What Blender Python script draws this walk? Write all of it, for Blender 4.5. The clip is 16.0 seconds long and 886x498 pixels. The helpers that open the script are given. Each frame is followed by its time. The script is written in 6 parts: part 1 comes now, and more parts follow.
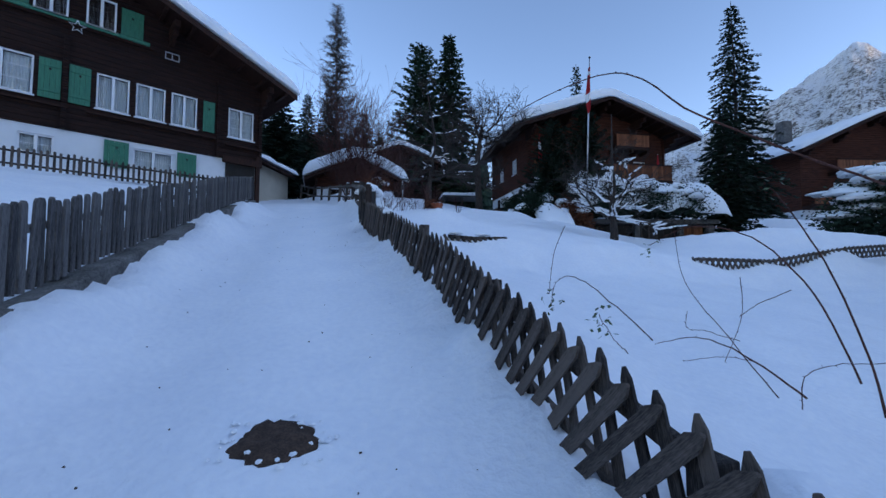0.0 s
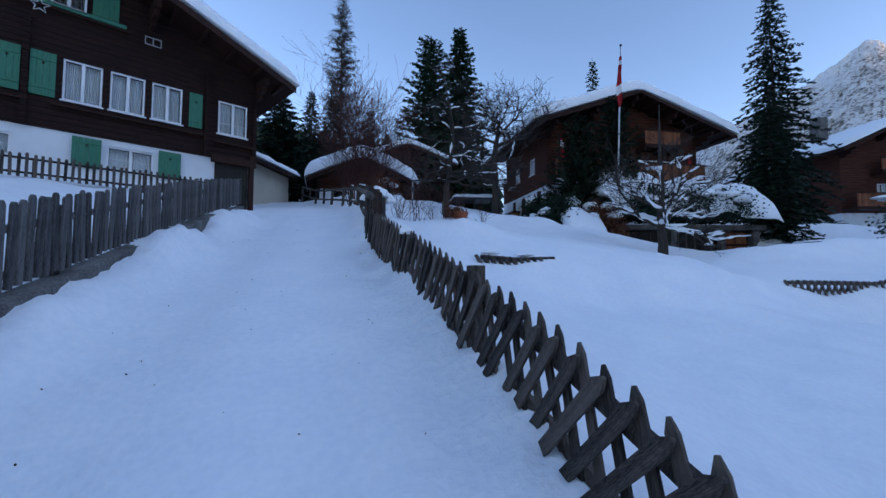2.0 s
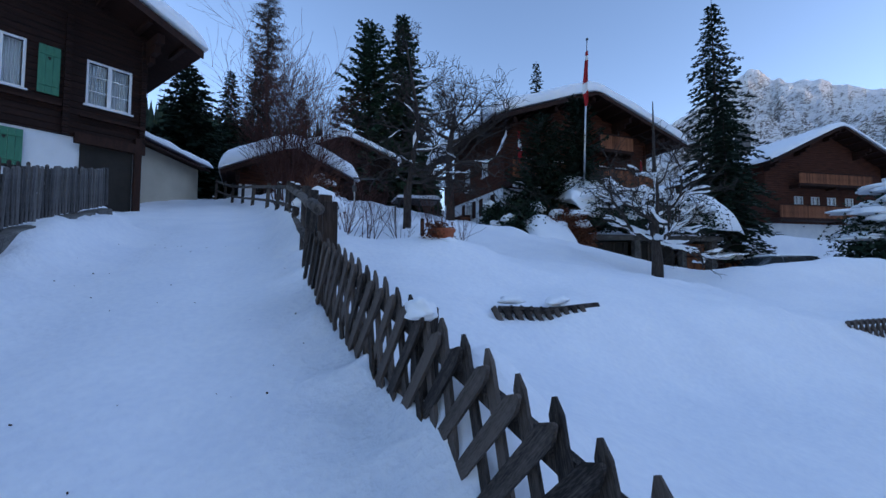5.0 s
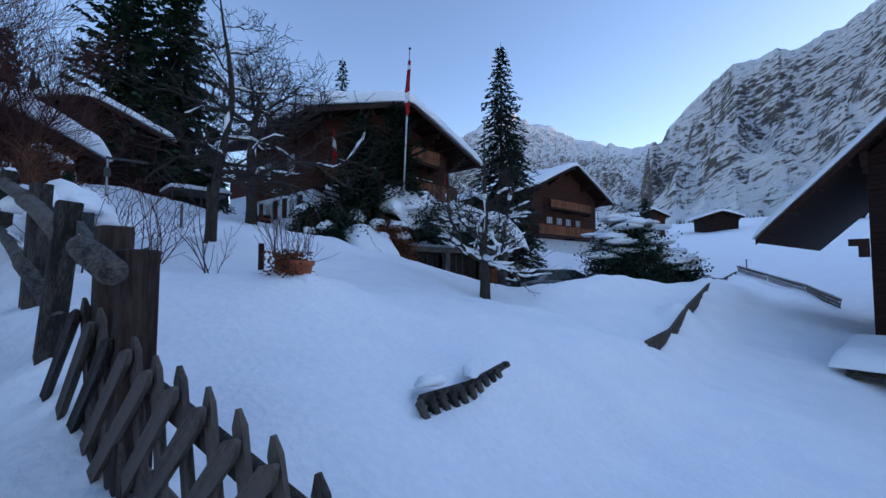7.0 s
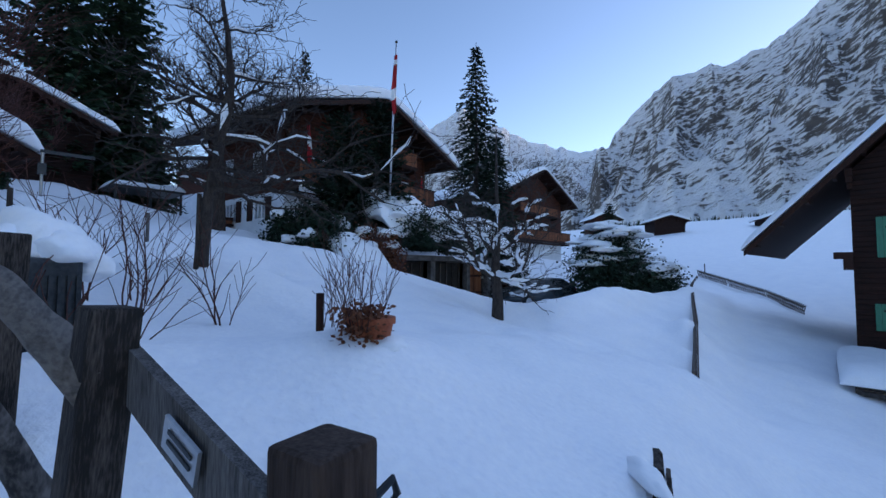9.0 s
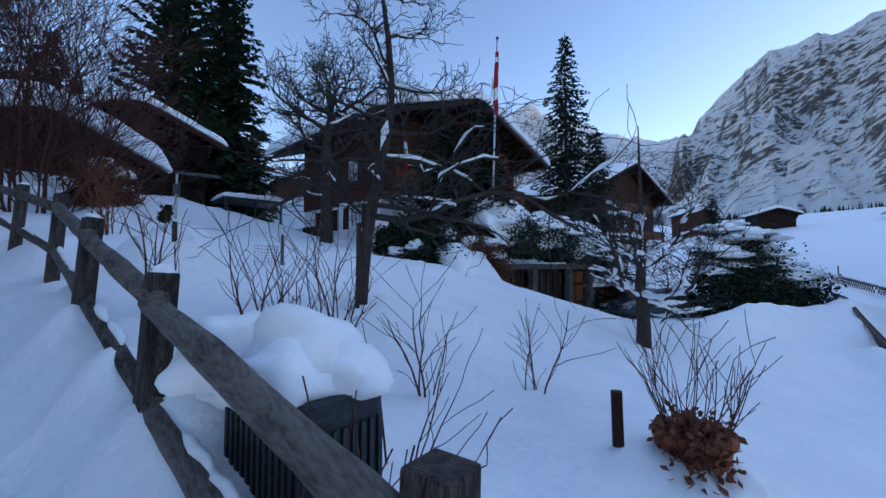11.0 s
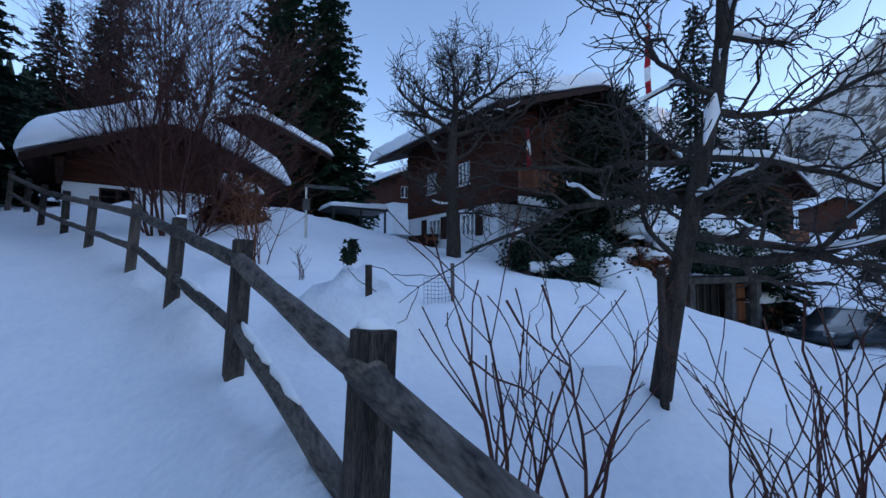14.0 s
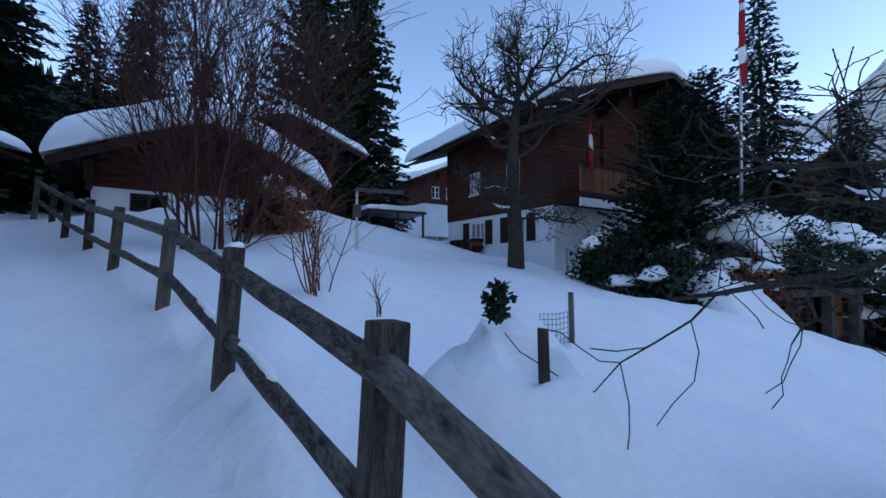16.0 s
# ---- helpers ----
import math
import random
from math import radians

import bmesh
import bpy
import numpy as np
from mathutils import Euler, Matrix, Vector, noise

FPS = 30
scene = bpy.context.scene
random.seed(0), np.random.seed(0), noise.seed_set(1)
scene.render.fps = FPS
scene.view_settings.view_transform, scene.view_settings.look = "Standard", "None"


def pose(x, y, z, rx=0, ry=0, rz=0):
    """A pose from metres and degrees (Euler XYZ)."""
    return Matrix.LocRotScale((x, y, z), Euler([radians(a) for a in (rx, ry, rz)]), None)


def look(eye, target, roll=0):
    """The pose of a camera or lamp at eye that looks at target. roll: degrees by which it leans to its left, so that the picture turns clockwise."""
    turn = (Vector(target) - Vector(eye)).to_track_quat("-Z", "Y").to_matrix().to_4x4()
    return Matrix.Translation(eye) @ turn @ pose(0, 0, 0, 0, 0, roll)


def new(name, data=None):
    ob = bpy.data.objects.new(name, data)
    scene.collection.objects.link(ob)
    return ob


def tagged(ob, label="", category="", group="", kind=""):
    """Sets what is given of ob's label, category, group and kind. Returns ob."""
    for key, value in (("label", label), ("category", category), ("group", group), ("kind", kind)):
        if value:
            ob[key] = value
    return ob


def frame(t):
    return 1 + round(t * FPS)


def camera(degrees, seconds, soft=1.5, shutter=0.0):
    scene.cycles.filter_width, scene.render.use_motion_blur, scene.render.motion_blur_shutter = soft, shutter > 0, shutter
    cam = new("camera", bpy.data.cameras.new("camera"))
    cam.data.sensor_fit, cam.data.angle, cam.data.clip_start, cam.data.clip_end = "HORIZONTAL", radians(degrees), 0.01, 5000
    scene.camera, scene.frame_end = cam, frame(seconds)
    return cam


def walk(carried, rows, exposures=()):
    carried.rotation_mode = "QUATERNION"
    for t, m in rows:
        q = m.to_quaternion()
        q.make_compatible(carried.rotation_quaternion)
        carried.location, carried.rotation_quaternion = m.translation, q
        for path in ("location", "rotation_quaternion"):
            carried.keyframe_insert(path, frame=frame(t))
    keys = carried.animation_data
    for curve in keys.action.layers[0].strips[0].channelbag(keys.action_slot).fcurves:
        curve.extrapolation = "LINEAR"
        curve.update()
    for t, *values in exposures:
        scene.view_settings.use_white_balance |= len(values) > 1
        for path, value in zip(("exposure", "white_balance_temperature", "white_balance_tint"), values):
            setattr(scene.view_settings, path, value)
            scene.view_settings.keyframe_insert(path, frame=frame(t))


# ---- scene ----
cam = camera(94.2, 16.0)
METRES, EYE, TILT, LEAN, TURN = 16.0, 1.55, 3.2, 0.0, 0.0
ROWS = [
    (0.0, 0.0, 0.0, 0.0, -0.0, 0.0, -0.0),
    (0.5, -0.0138, 0.0343, 0.0036, 0.14, 0.02, -0.01),
    (1.0, -0.0212, 0.0659, 0.013, 0.29, 0.02, -0.02),
    (1.5, -0.0254, 0.1021, 0.0191, 0.49, 0.01, -0.06),
    (2.0, -0.0285, 0.1384, 0.0274, 0.78, 0.01, -0.08),
    (2.5, -0.0298, 0.1708, 0.0343, 1.1, -0.02, -0.1),
    (3.0, -0.0382, 0.2002, 0.04, 1.12, -0.07, -0.13),
    (5.5, -0.0827, 0.3546, 0.0684, -14.56, -0.04, -0.81),
    (6.0, -0.0914, 0.3835, 0.0775, -22.13, 0.1, -1.22),
    (6.5, -0.0951, 0.4123, 0.0832, -30.09, 0.3, -1.73),
    (7.0, -0.1045, 0.438, 0.089, -37.06, 0.54, -2.09),
    (7.5, -0.1115, 0.465, 0.0948, -41.86, 0.7, -2.28),
    (8.0, -0.1183, 0.4963, 0.1017, -44.29, 0.75, -2.41),
    (10.5, -0.155, 0.6335, 0.1317, -37.35, 0.15, -2.0),
    (11.0, -0.1667, 0.6617, 0.1397, -34.1, -0.04, -1.84),
    (11.5, -0.173, 0.6898, 0.1459, -31.02, -0.16, -1.64),
    (12.0, -0.1822, 0.7179, 0.1512, -28.47, -0.25, -1.49),
    (12.5, -0.1919, 0.7446, 0.1553, -26.58, -0.3, -1.35),
    (13.0, -0.1989, 0.7745, 0.1593, -25.36, -0.3, -1.29),
    (13.5, -0.2103, 0.8054, 0.1628, -24.5, -0.32, -1.18),
    (14.0, -0.2165, 0.8336, 0.1664, -23.76, -0.37, -1.06),
    (14.5, -0.2244, 0.8609, 0.1706, -23.1, -0.39, -1.01),
    (15.0, -0.2319, 0.8886, 0.1765, -22.45, -0.41, -0.98),
    (15.5, -0.2367, 0.9169, 0.1798, -21.75, -0.46, -0.94),
    (16.0, -0.2434, 0.947, 0.1835, -20.75, -0.51, -0.93),
]
walk(cam, [(t, pose(0, 0, EYE, TILT, LEAN, TURN) @ pose(METRES * x, METRES * y, METRES * z, 90 + pitch, roll, yaw)) for t, x, y, z, yaw, pitch, roll in ROWS], [(0.0, 1.73, 5530, 23), (8.0, 1.73, 5530, 23), (13.0, 1.86, 5530, 23), (16.0, 1.88, 5530, 23)])


# ---- light ----
world = bpy.data.worlds.new("winter_dusk")
scene.world = world
world.use_nodes = True
wn = world.node_tree
sky = wn.nodes.new("ShaderNodeTexSky")
sky.sky_type = "NISHITA"
sky.sun_disc = False
sky.sun_elevation = radians(4.0)
sky.sun_rotation = radians(112.0)
sky.altitude = 1200.0
sky.air_density, sky.dust_density, sky.ozone_density = 0.75, 0.85, 0.7
wn.links.new(sky.outputs[0], wn.nodes["Background"].inputs[0])
wn.nodes["Background"].inputs[1].default_value = 0.15
sun_data = bpy.data.lights.new("sun", "SUN")
sun_data.energy, sun_data.angle, sun_data.color = 0.24, radians(60), (0.62, 0.82, 1.0)
sun = new("sun", sun_data)
sun.matrix_world = look((60, -5, 55), (0, 0, 0))


# ---- materials ----
def material(name, rough=0.8, metal=0.0):
    m = bpy.data.materials.new(name)
    m.use_nodes = True
    p = m.node_tree.nodes["Principled BSDF"]
    p.inputs["Roughness"].default_value, p.inputs["Metallic"].default_value = rough, metal
    p.inputs["Specular IOR Level"].default_value = 0.2 if rough > 0.6 else 0.5
    return m, m.node_tree.nodes, m.node_tree.links, p


def mottled(name, a, b, scale=4.0, rough=0.8, stretch=(1, 1, 1), bump=0.3, fine=40.0, metal=0.0, obj=False, dist=0.01, rnd=0.0):
    """Two colours mixed by noise at two scales, with bump; rnd varies whole objects."""
    m, n, l, p = material(name, rough, metal)
    tc = n.new("ShaderNodeTexCoord")
    mp = n.new("ShaderNodeMapping")
    mp.inputs["Scale"].default_value = stretch
    l.new(tc.outputs["Object"], mp.inputs[0])
    n1, n2 = n.new("ShaderNodeTexNoise"), n.new("ShaderNodeTexNoise")
    n1.inputs["Scale"].default_value, n1.inputs["Detail"].default_value = scale, 6
    n2.inputs["Scale"].default_value, n2.inputs["Detail"].default_value = fine, 4
    l.new(mp.outputs[0], n1.inputs["Vector"]), l.new(mp.outputs[0], n2.inputs["Vector"])
    add = n.new("ShaderNodeMath")
    add.operation = "MULTIPLY_ADD"
    add.inputs[1].default_value = 0.5
    l.new(n2.outputs[0], add.inputs[0])
    half = n.new("ShaderNodeMath")
    half.operation = "MULTIPLY"
    half.inputs[1].default_value = 0.5
    l.new(n1.outputs[0], half.inputs[0])
    l.new(half.outputs[0], add.inputs[2])
    src = add.outputs[0]
    if rnd:
        oi = n.new("ShaderNodeObjectInfo")
        r = n.new("ShaderNodeMath")
        r.operation = "MULTIPLY_ADD"
        r.inputs[1].default_value = rnd
        l.new(oi.outputs["Random"], r.inputs[0])
        l.new(src, r.inputs[2])
        sub = n.new("ShaderNodeMath")
        sub.operation = "SUBTRACT"
        sub.inputs[1].default_value = rnd / 2
        l.new(r.outputs[0], sub.inputs[0])
        src = sub.outputs[0]
    ramp = n.new("ShaderNodeValToRGB")
    ramp.color_ramp.elements[0].position, ramp.color_ramp.elements[1].position = 0.36, 0.64
    ramp.color_ramp.elements[0].color, ramp.color_ramp.elements[1].color = (*a, 1), (*b, 1)
    l.new(src, ramp.inputs[0])
    l.new(ramp.outputs[0], p.inputs["Base Color"])
    bp = n.new("ShaderNodeBump")
    bp.inputs["Strength"].default_value, bp.inputs["Distance"].default_value = bump, dist
    l.new(add.outputs[0], bp.inputs["Height"])
    l.new(bp.outputs[0], p.inputs["Normal"])
    return m


def log_wall(name, a, b, course=0.19):
    """Squared-log walls: grain along the courses and a dark joint at each one."""
    m = mottled(name, a, b, 1.2, 0.75, (1.0, 1.0, 9.0), 0.4, 14.0)
    n, l = m.node_tree.nodes, m.node_tree.links
    p = n["Principled BSDF"]
    tc = n.new("ShaderNodeTexCoord")
    sep = n.new("ShaderNodeSeparateXYZ")
    l.new(tc.outputs["Object"], sep.inputs[0])
    fr = n.new("ShaderNodeMath")
    fr.operation = "PINGPONG"
    fr.inputs[1].default_value = course / 2
    l.new(sep.outputs["Z"], fr.inputs[0])
    mr = n.new("ShaderNodeMapRange")
    mr.inputs["From Min"].default_value, mr.inputs["From Max"].default_value = 0.0, 0.025
    l.new(fr.outputs[0], mr.inputs["Value"])
    bp = n.new("ShaderNodeBump")
    bp.inputs["Strength"].default_value, bp.inputs["Distance"].default_value = 0.9, 0.03
    old = p.inputs["Normal"].links[0].from_node
    l.new(mr.outputs[0], bp.inputs["Height"]), l.new(old.outputs[0], bp.inputs["Normal"]), l.new(bp.outputs[0], p.inputs["Normal"])
    return m


M = {}
M["snow"] = mottled("snow", (0.79, 0.81, 0.86), (0.88, 0.89, 0.91), 1.3, 0.65, bump=0.65, fine=16.0, dist=0.05)
M["snow_soft"] = mottled("snow_soft", (0.82, 0.84, 0.87), (0.89, 0.9, 0.92), 2.5, 0.7, bump=0.3, fine=22.0, dist=0.03)
M["wood_black"] = log_wall("wood_black", (0.006, 0.0035, 0.003), (0.034, 0.0135, 0.009))
M["wood_brown"] = log_wall("wood_brown", (0.016, 0.006, 0.0045), (0.11, 0.037, 0.019))
M["wood_trim"] = mottled("wood_trim", (0.014, 0.006, 0.0045), (0.045, 0.018, 0.011), 2.0, 0.7, (6, 6, 1), 0.4, 20.0)
M["wood_orange"] = mottled("wood_orange", (0.10, 0.035, 0.015), (0.26, 0.10, 0.045), 3.0, 0.7, (6, 6, 1), 0.3, 20.0, rnd=0.25)
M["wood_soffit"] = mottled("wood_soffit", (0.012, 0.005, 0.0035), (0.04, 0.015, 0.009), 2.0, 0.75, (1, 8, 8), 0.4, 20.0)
M["wood_grey"] = mottled("wood_grey", (0.035, 0.033, 0.034), (0.15, 0.14, 0.135), 3.0, 0.85, (9, 9, 1), 0.6, 24.0, rnd=0.22)
M["wood_dark_grey"] = mottled("wood_dark_grey", (0.018, 0.0155, 0.0145), (0.12, 0.098, 0.084), 3.5, 0.85, (8, 8, 1), 0.7, 26.0, rnd=0.25)
M["post_wood"] = mottled("post_wood", (0.014, 0.009, 0.0075), (0.06, 0.042, 0.034), 3.0, 0.85, (7, 7, 0.7), 0.6, 14.0, rnd=0.15)
M["rail_wood"] = mottled("rail_wood", (0.022, 0.02, 0.019), (0.15, 0.13, 0.115), 3.0, 0.8, (7, 0.5, 7), 0.7, 11.0, rnd=0.15)
M["plaster"] = mottled("plaster", (0.62, 0.64, 0.66), (0.78, 0.79, 0.8), 1.2, 0.9, bump=0.2, fine=60.0)
M["plaster_beige"] = mottled("plaster_beige", (0.42, 0.38, 0.30), (0.55, 0.50, 0.40), 1.0, 0.9, bump=0.2, fine=50.0)
M["concrete"] = mottled("concrete", (0.05, 0.048, 0.046), (0.2, 0.19, 0.18), 3.0, 0.9, bump=0.5, fine=40.0)
M["green"] = mottled("green", (0.025, 0.13, 0.075), (0.05, 0.21, 0.12), 3.0, 0.6, (6, 6, 1), 0.3, 30.0)
M["white_paint"] = mottled("white_paint", (0.7, 0.71, 0.72), (0.82, 0.82, 0.82), 3.0, 0.5, bump=0.1)
# white cloth; its paleness also stands in for sky reflected in the panes
M["curtain"] = mottled("curtain", (0.6, 0.6, 0.6), (0.85, 0.85, 0.85), 6.0, 0.9, (4, 4, 0.3), 0.5, 30.0)
# near-black: the shade inside rooms and openings is put into this colour
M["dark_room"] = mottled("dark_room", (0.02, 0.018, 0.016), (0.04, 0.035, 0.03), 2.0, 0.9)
M["bark"] = mottled("bark", (0.016, 0.013, 0.012), (0.08, 0.066, 0.058), 6.0, 0.95, (4, 4, 1), 0.9, 40.0, dist=0.02)
M["bark_red"] = mottled("bark_red", (0.035, 0.014, 0.012), (0.11, 0.05, 0.04), 6.0, 0.8, (4, 4, 1), 0.5, 40.0)
M["needles"] = mottled("needles", (0.012, 0.028, 0.016), (0.045, 0.085, 0.04), 1.3, 0.75, bump=0.0, fine=9.0)
M["needles_dark"] = mottled("needles_dark", (0.008, 0.018, 0.012), (0.028, 0.05, 0.028), 1.3, 0.8, bump=0.0, fine=9.0)
M["leaf"] = mottled("leaf", (0.03, 0.06, 0.02), (0.09, 0.13, 0.05), 9.0, 0.5, bump=0.0)
M["dead_leaf"] = mottled("dead_leaf", (0.06, 0.02, 0.012), (0.20, 0.08, 0.04), 9.0, 0.8, bump=0.0)
M["terracotta"] = mottled("terracotta", (0.22, 0.06, 0.03), (0.36, 0.12, 0.06), 6.0, 0.8, bump=0.3)
M["steel"] = mottled("steel", (0.42, 0.43, 0.45), (0.58, 0.59, 0.6), 6.0, 0.35, metal=0.9, bump=0.05)
M["dark_metal"] = mottled("dark_metal", (0.02, 0.025, 0.03), (0.06, 0.065, 0.07), 6.0, 0.5, metal=0.6, bump=0.1)
M["flag_red"] = mottled("flag_red", (0.26, 0.012, 0.016), (0.4, 0.022, 0.026), 4.0, 0.8, bump=0.1)
M["flag_white"] = mottled("flag_white", (0.7, 0.7, 0.7), (0.82, 0.82, 0.82), 4.0, 0.8, bump=0.1)
M["asphalt"] = mottled("asphalt", (0.03, 0.022, 0.018), (0.09, 0.06, 0.045), 14.0, 0.9, bump=0.8, fine=80.0)
M["car_paint"] = mottled("car_paint", (0.015, 0.022, 0.026), (0.03, 0.04, 0.045), 3.0, 0.25, bump=0.0)
M["rubber"] = mottled("rubber", (0.008, 0.008, 0.008), (0.02, 0.02, 0.02), 9.0, 0.85)


def glass_material(name):
    m, n, l, p = material(name, 0.03)
    p.inputs["Base Color"].default_value = (0.9, 0.95, 0.97, 1)
    p.inputs["Transmission Weight"].default_value = 1.0
    p.inputs["IOR"].default_value = 1.5
    tc, nz, bp = n.new("ShaderNodeTexCoord"), n.new("ShaderNodeTexNoise"), n.new("ShaderNodeBump")
    nz.inputs["Scale"].default_value = 1.5
    bp.inputs["Strength"].default_value = 0.03
    l.new(tc.outputs["Object"], nz.inputs["Vector"]), l.new(nz.outputs[0], bp.inputs["Height"]), l.new(bp.outputs[0], p.inputs["Normal"])
    return m


M["glass"] = glass_material("glass")


def mountain_material():
    m, n, l, p = material("rock_and_snow", 0.9)
    tc, geo, sep = n.new("ShaderNodeTexCoord"), n.new("ShaderNodeNewGeometry"), n.new("ShaderNodeSeparateXYZ")
    n1, n2 = n.new("ShaderNodeTexNoise"), n.new("ShaderNodeTexNoise")
    mp = n.new("ShaderNodeMapping")
    mp.inputs["Rotation"].default_value = (0.55, 0.5, 0.3)
    mp.inputs["Scale"].default_value = (0.75, 0.75, 1.35)
    l.new(tc.outputs["Object"], mp.inputs[0])
    l.new(mp.outputs[0], n2.inputs["Vector"])
    # bands that run up across the face, as the beds of rock do
    bands = n.new("ShaderNodeCombineXYZ")
    for axis, direction in (("X", (0.012, -0.038, 0.025)), ("Y", (0.008, 0.09, 0.135)), ("Z", (0.07, 0.018, 0.0))):
        dot = n.new("ShaderNodeVectorMath")
        dot.operation = "DOT_PRODUCT"
        dot.inputs[1].default_value = direction
        l.new(tc.outputs["Object"], dot.inputs[0])
        l.new(dot.outputs["Value"], bands.inputs[axis])
    l.new(bands.outputs[0], n1.inputs["Vector"])
    n1.inputs["Scale"].default_value, n1.inputs["Detail"].default_value, n1.inputs["Roughness"].default_value = 1.0, 13, 0.68
    n1.inputs["Distortion"].default_value = 0.35
    n2.inputs["Scale"].default_value, n2.inputs["Detail"].default_value = 0.05, 8
    l.new(geo.outputs["Normal"], sep.inputs[0])
    a = n.new("ShaderNodeMath")
    a.operation = "MULTIPLY_ADD"
    a.inputs[1].default_value = 0.4
    half = n.new("ShaderNodeMath")
    half.operation = "MULTIPLY_ADD"
    half.inputs[1].default_value, half.inputs[2].default_value = 1.1, -0.62
    l.new(n1.outputs[0], half.inputs[0])
    l.new(sep.outputs["Z"], a.inputs[0]), l.new(half.outputs[0], a.inputs[2])
    ramp = n.new("ShaderNodeValToRGB")
    ramp.color_ramp.elements[0].position, ramp.color_ramp.elements[1].position = 0.06, 0.15
    l.new(a.outputs[0], ramp.inputs[0])
    rock = n.new("ShaderNodeValToRGB")
    rock.color_ramp.elements[0].color, rock.color_ramp.elements[1].color = (0.055, 0.055, 0.06, 1), (0.2, 0.18, 0.17, 1)
    l.new(n2.outputs[0], rock.inputs[0])
    mix = n.new("ShaderNodeMix")
    mix.data_type = "RGBA"
    l.new(ramp.outputs[0], mix.inputs["Factor"]), l.new(rock.outputs[0], mix.inputs["A"])
    mix.inputs["B"].default_value = (0.8, 0.82, 0.86, 1)
    l.new(mix.outputs["Result"], p.inputs["Base Color"])
    bp = n.new("ShaderNodeBump")
    bp.inputs["Strength"].default_value, bp.inputs["Distance"].default_value = 0.8, 25.0
    l.new(n1.outputs[0], bp.inputs["Height"]), l.new(bp.outputs[0], p.inputs["Normal"])
    return m


M["mountain"] = mountain_material()


# ---- building helpers ----
def part(name, bm, mat, parent=None, label="", m=None, smooth=False):
    """Link a bmesh as one mesh object, under parent if there is one."""
    me = bpy.data.meshes.new(name)
    bm.to_mesh(me)
    bm.free()
    if smooth:
        me.polygons.foreach_set("use_smooth", [True] * len(me.polygons))
    for x in (mat if isinstance(mat, (list, tuple)) else [mat]):
        me.materials.append(M[x])
    ob = new(name, me)
    if m is not None:
        ob.matrix_basis = m
    if parent:
        ob.parent = parent
    return tagged(ob, label)


def thing(name, m, label, category, group="", kind=""):
    ob = new(name)
    ob.empty_display_size = 0.2
    ob.matrix_basis = m
    return tagged(ob, label, category, group, kind)


def box(bm, x0, y0, z0, x1, y1, z1, m=None):
    v = [bm.verts.new((x, y, z)) for x in (x0, x1) for y in (y0, y1) for z in (z0, z1)]
    if m is not None:
        for q in v:
            q.co = m @ q.co
    for f in ((0, 1, 3, 2), (4, 6, 7, 5), (0, 4, 5, 1), (2, 3, 7, 6), (0, 2, 6, 4), (1, 5, 7, 3)):
        bm.faces.new([v[i] for i in f])
    return v


def boxes(*args):
    bm = bmesh.new()
    for a in args:
        box(bm, *a)
    return bm


def soft_box(x0, y0, z0, x1, y1, z1, r=0.01, seg=2):
    bm = boxes((x0, y0, z0, x1, y1, z1))
    bmesh.ops.bevel(bm, geom=bm.edges[:], offset=r, segments=seg, affect="EDGES", profile=0.6)
    return bm


def prism(bm, pts, y0, y1):
    """A polygon in the x-z plane drawn out from y0 to y1."""
    a = [bm.verts.new((x, y0, z)) for x, z in pts]
    b = [bm.verts.new((x, y1, z)) for x, z in pts]
    bm.faces.new(a), bm.faces.new(b[::-1])
    for i in range(len(pts)):
        j = (i + 1) % len(pts)
        bm.faces.new((a[j], a[i], b[i], b[j]))


def tube(bm, pts, radii, sides=6, cap=True):
    """A tapered tube along a line of points."""
    rings, ref = [], Vector((0.31, 0.17, 0.93))
    for i, p in enumerate(pts):
        p = Vector(p)
        d = (Vector(pts[min(i + 1, len(pts) - 1)]) - Vector(pts[max(i - 1, 0)])).normalized()
        u = d.cross(ref)
        if u.length < 0.05:
            u = d.cross(Vector((1, 0, 0)))
        u.normalize()
        w = d.cross(u)
        rings.append([bm.verts.new(p + (u * math.cos(k * math.tau / sides) + w * math.sin(k * math.tau / sides)) * radii[i]) for k in range(sides)])
    for a, b in zip(rings, rings[1:]):
        for k in range(sides):
            bm.faces.new((a[k], a[(k + 1) % sides], b[(k + 1) % sides], b[k]))
    if cap and sides > 2:
        bm.faces.new(rings[0][::-1]), bm.faces.new(rings[-1])


# ---- the lie of the land ----
def smooth(a, b, v):
    s = min(1.0, max(0.0, (v - a) / (b - a)))
    return s * s * (3 - 2 * s)


def fence_x(y):
    return 1.3 - 0.318 * y


def wall_x(y):
    return -2.3 - 0.303 * y


def hill(y):
    """Height of the lane at y."""
    if y < -40:
        return -10.5 + 0.02 * (y + 40)
    if y < 10.5:
        return 0.262 * y
    if y < 26:
        return 2.75 + 0.232 * (y - 10.5) - 0.0012 * (y - 10.5) ** 2
    return 6.06 + 0.19 * (min(y, 80) - 26) + 0.1 * (max(y, 80) - 80)


RAIL_LINE = [(9.0, -1.6), (10.13, -1.95), (11.11, -2.2), (12.76, -2.65), (14.52, -3.1), (16.31, -3.56), (18.0, -4.2), (19.95, -5.0), (21.68, -5.99), (23.34, -6.91), (24.99, -7.85), (28.3, -9.8)]
RAIL_BANK = [(9.0, 0.04), (10.1, 0.14), (11.3, 0.1), (12.2, 0.28), (12.8, 0.44), (14.5, 0.36), (16.3, 0.2), (18.0, 0.17), (23.0, 0.14), (28.0, 0.0)]


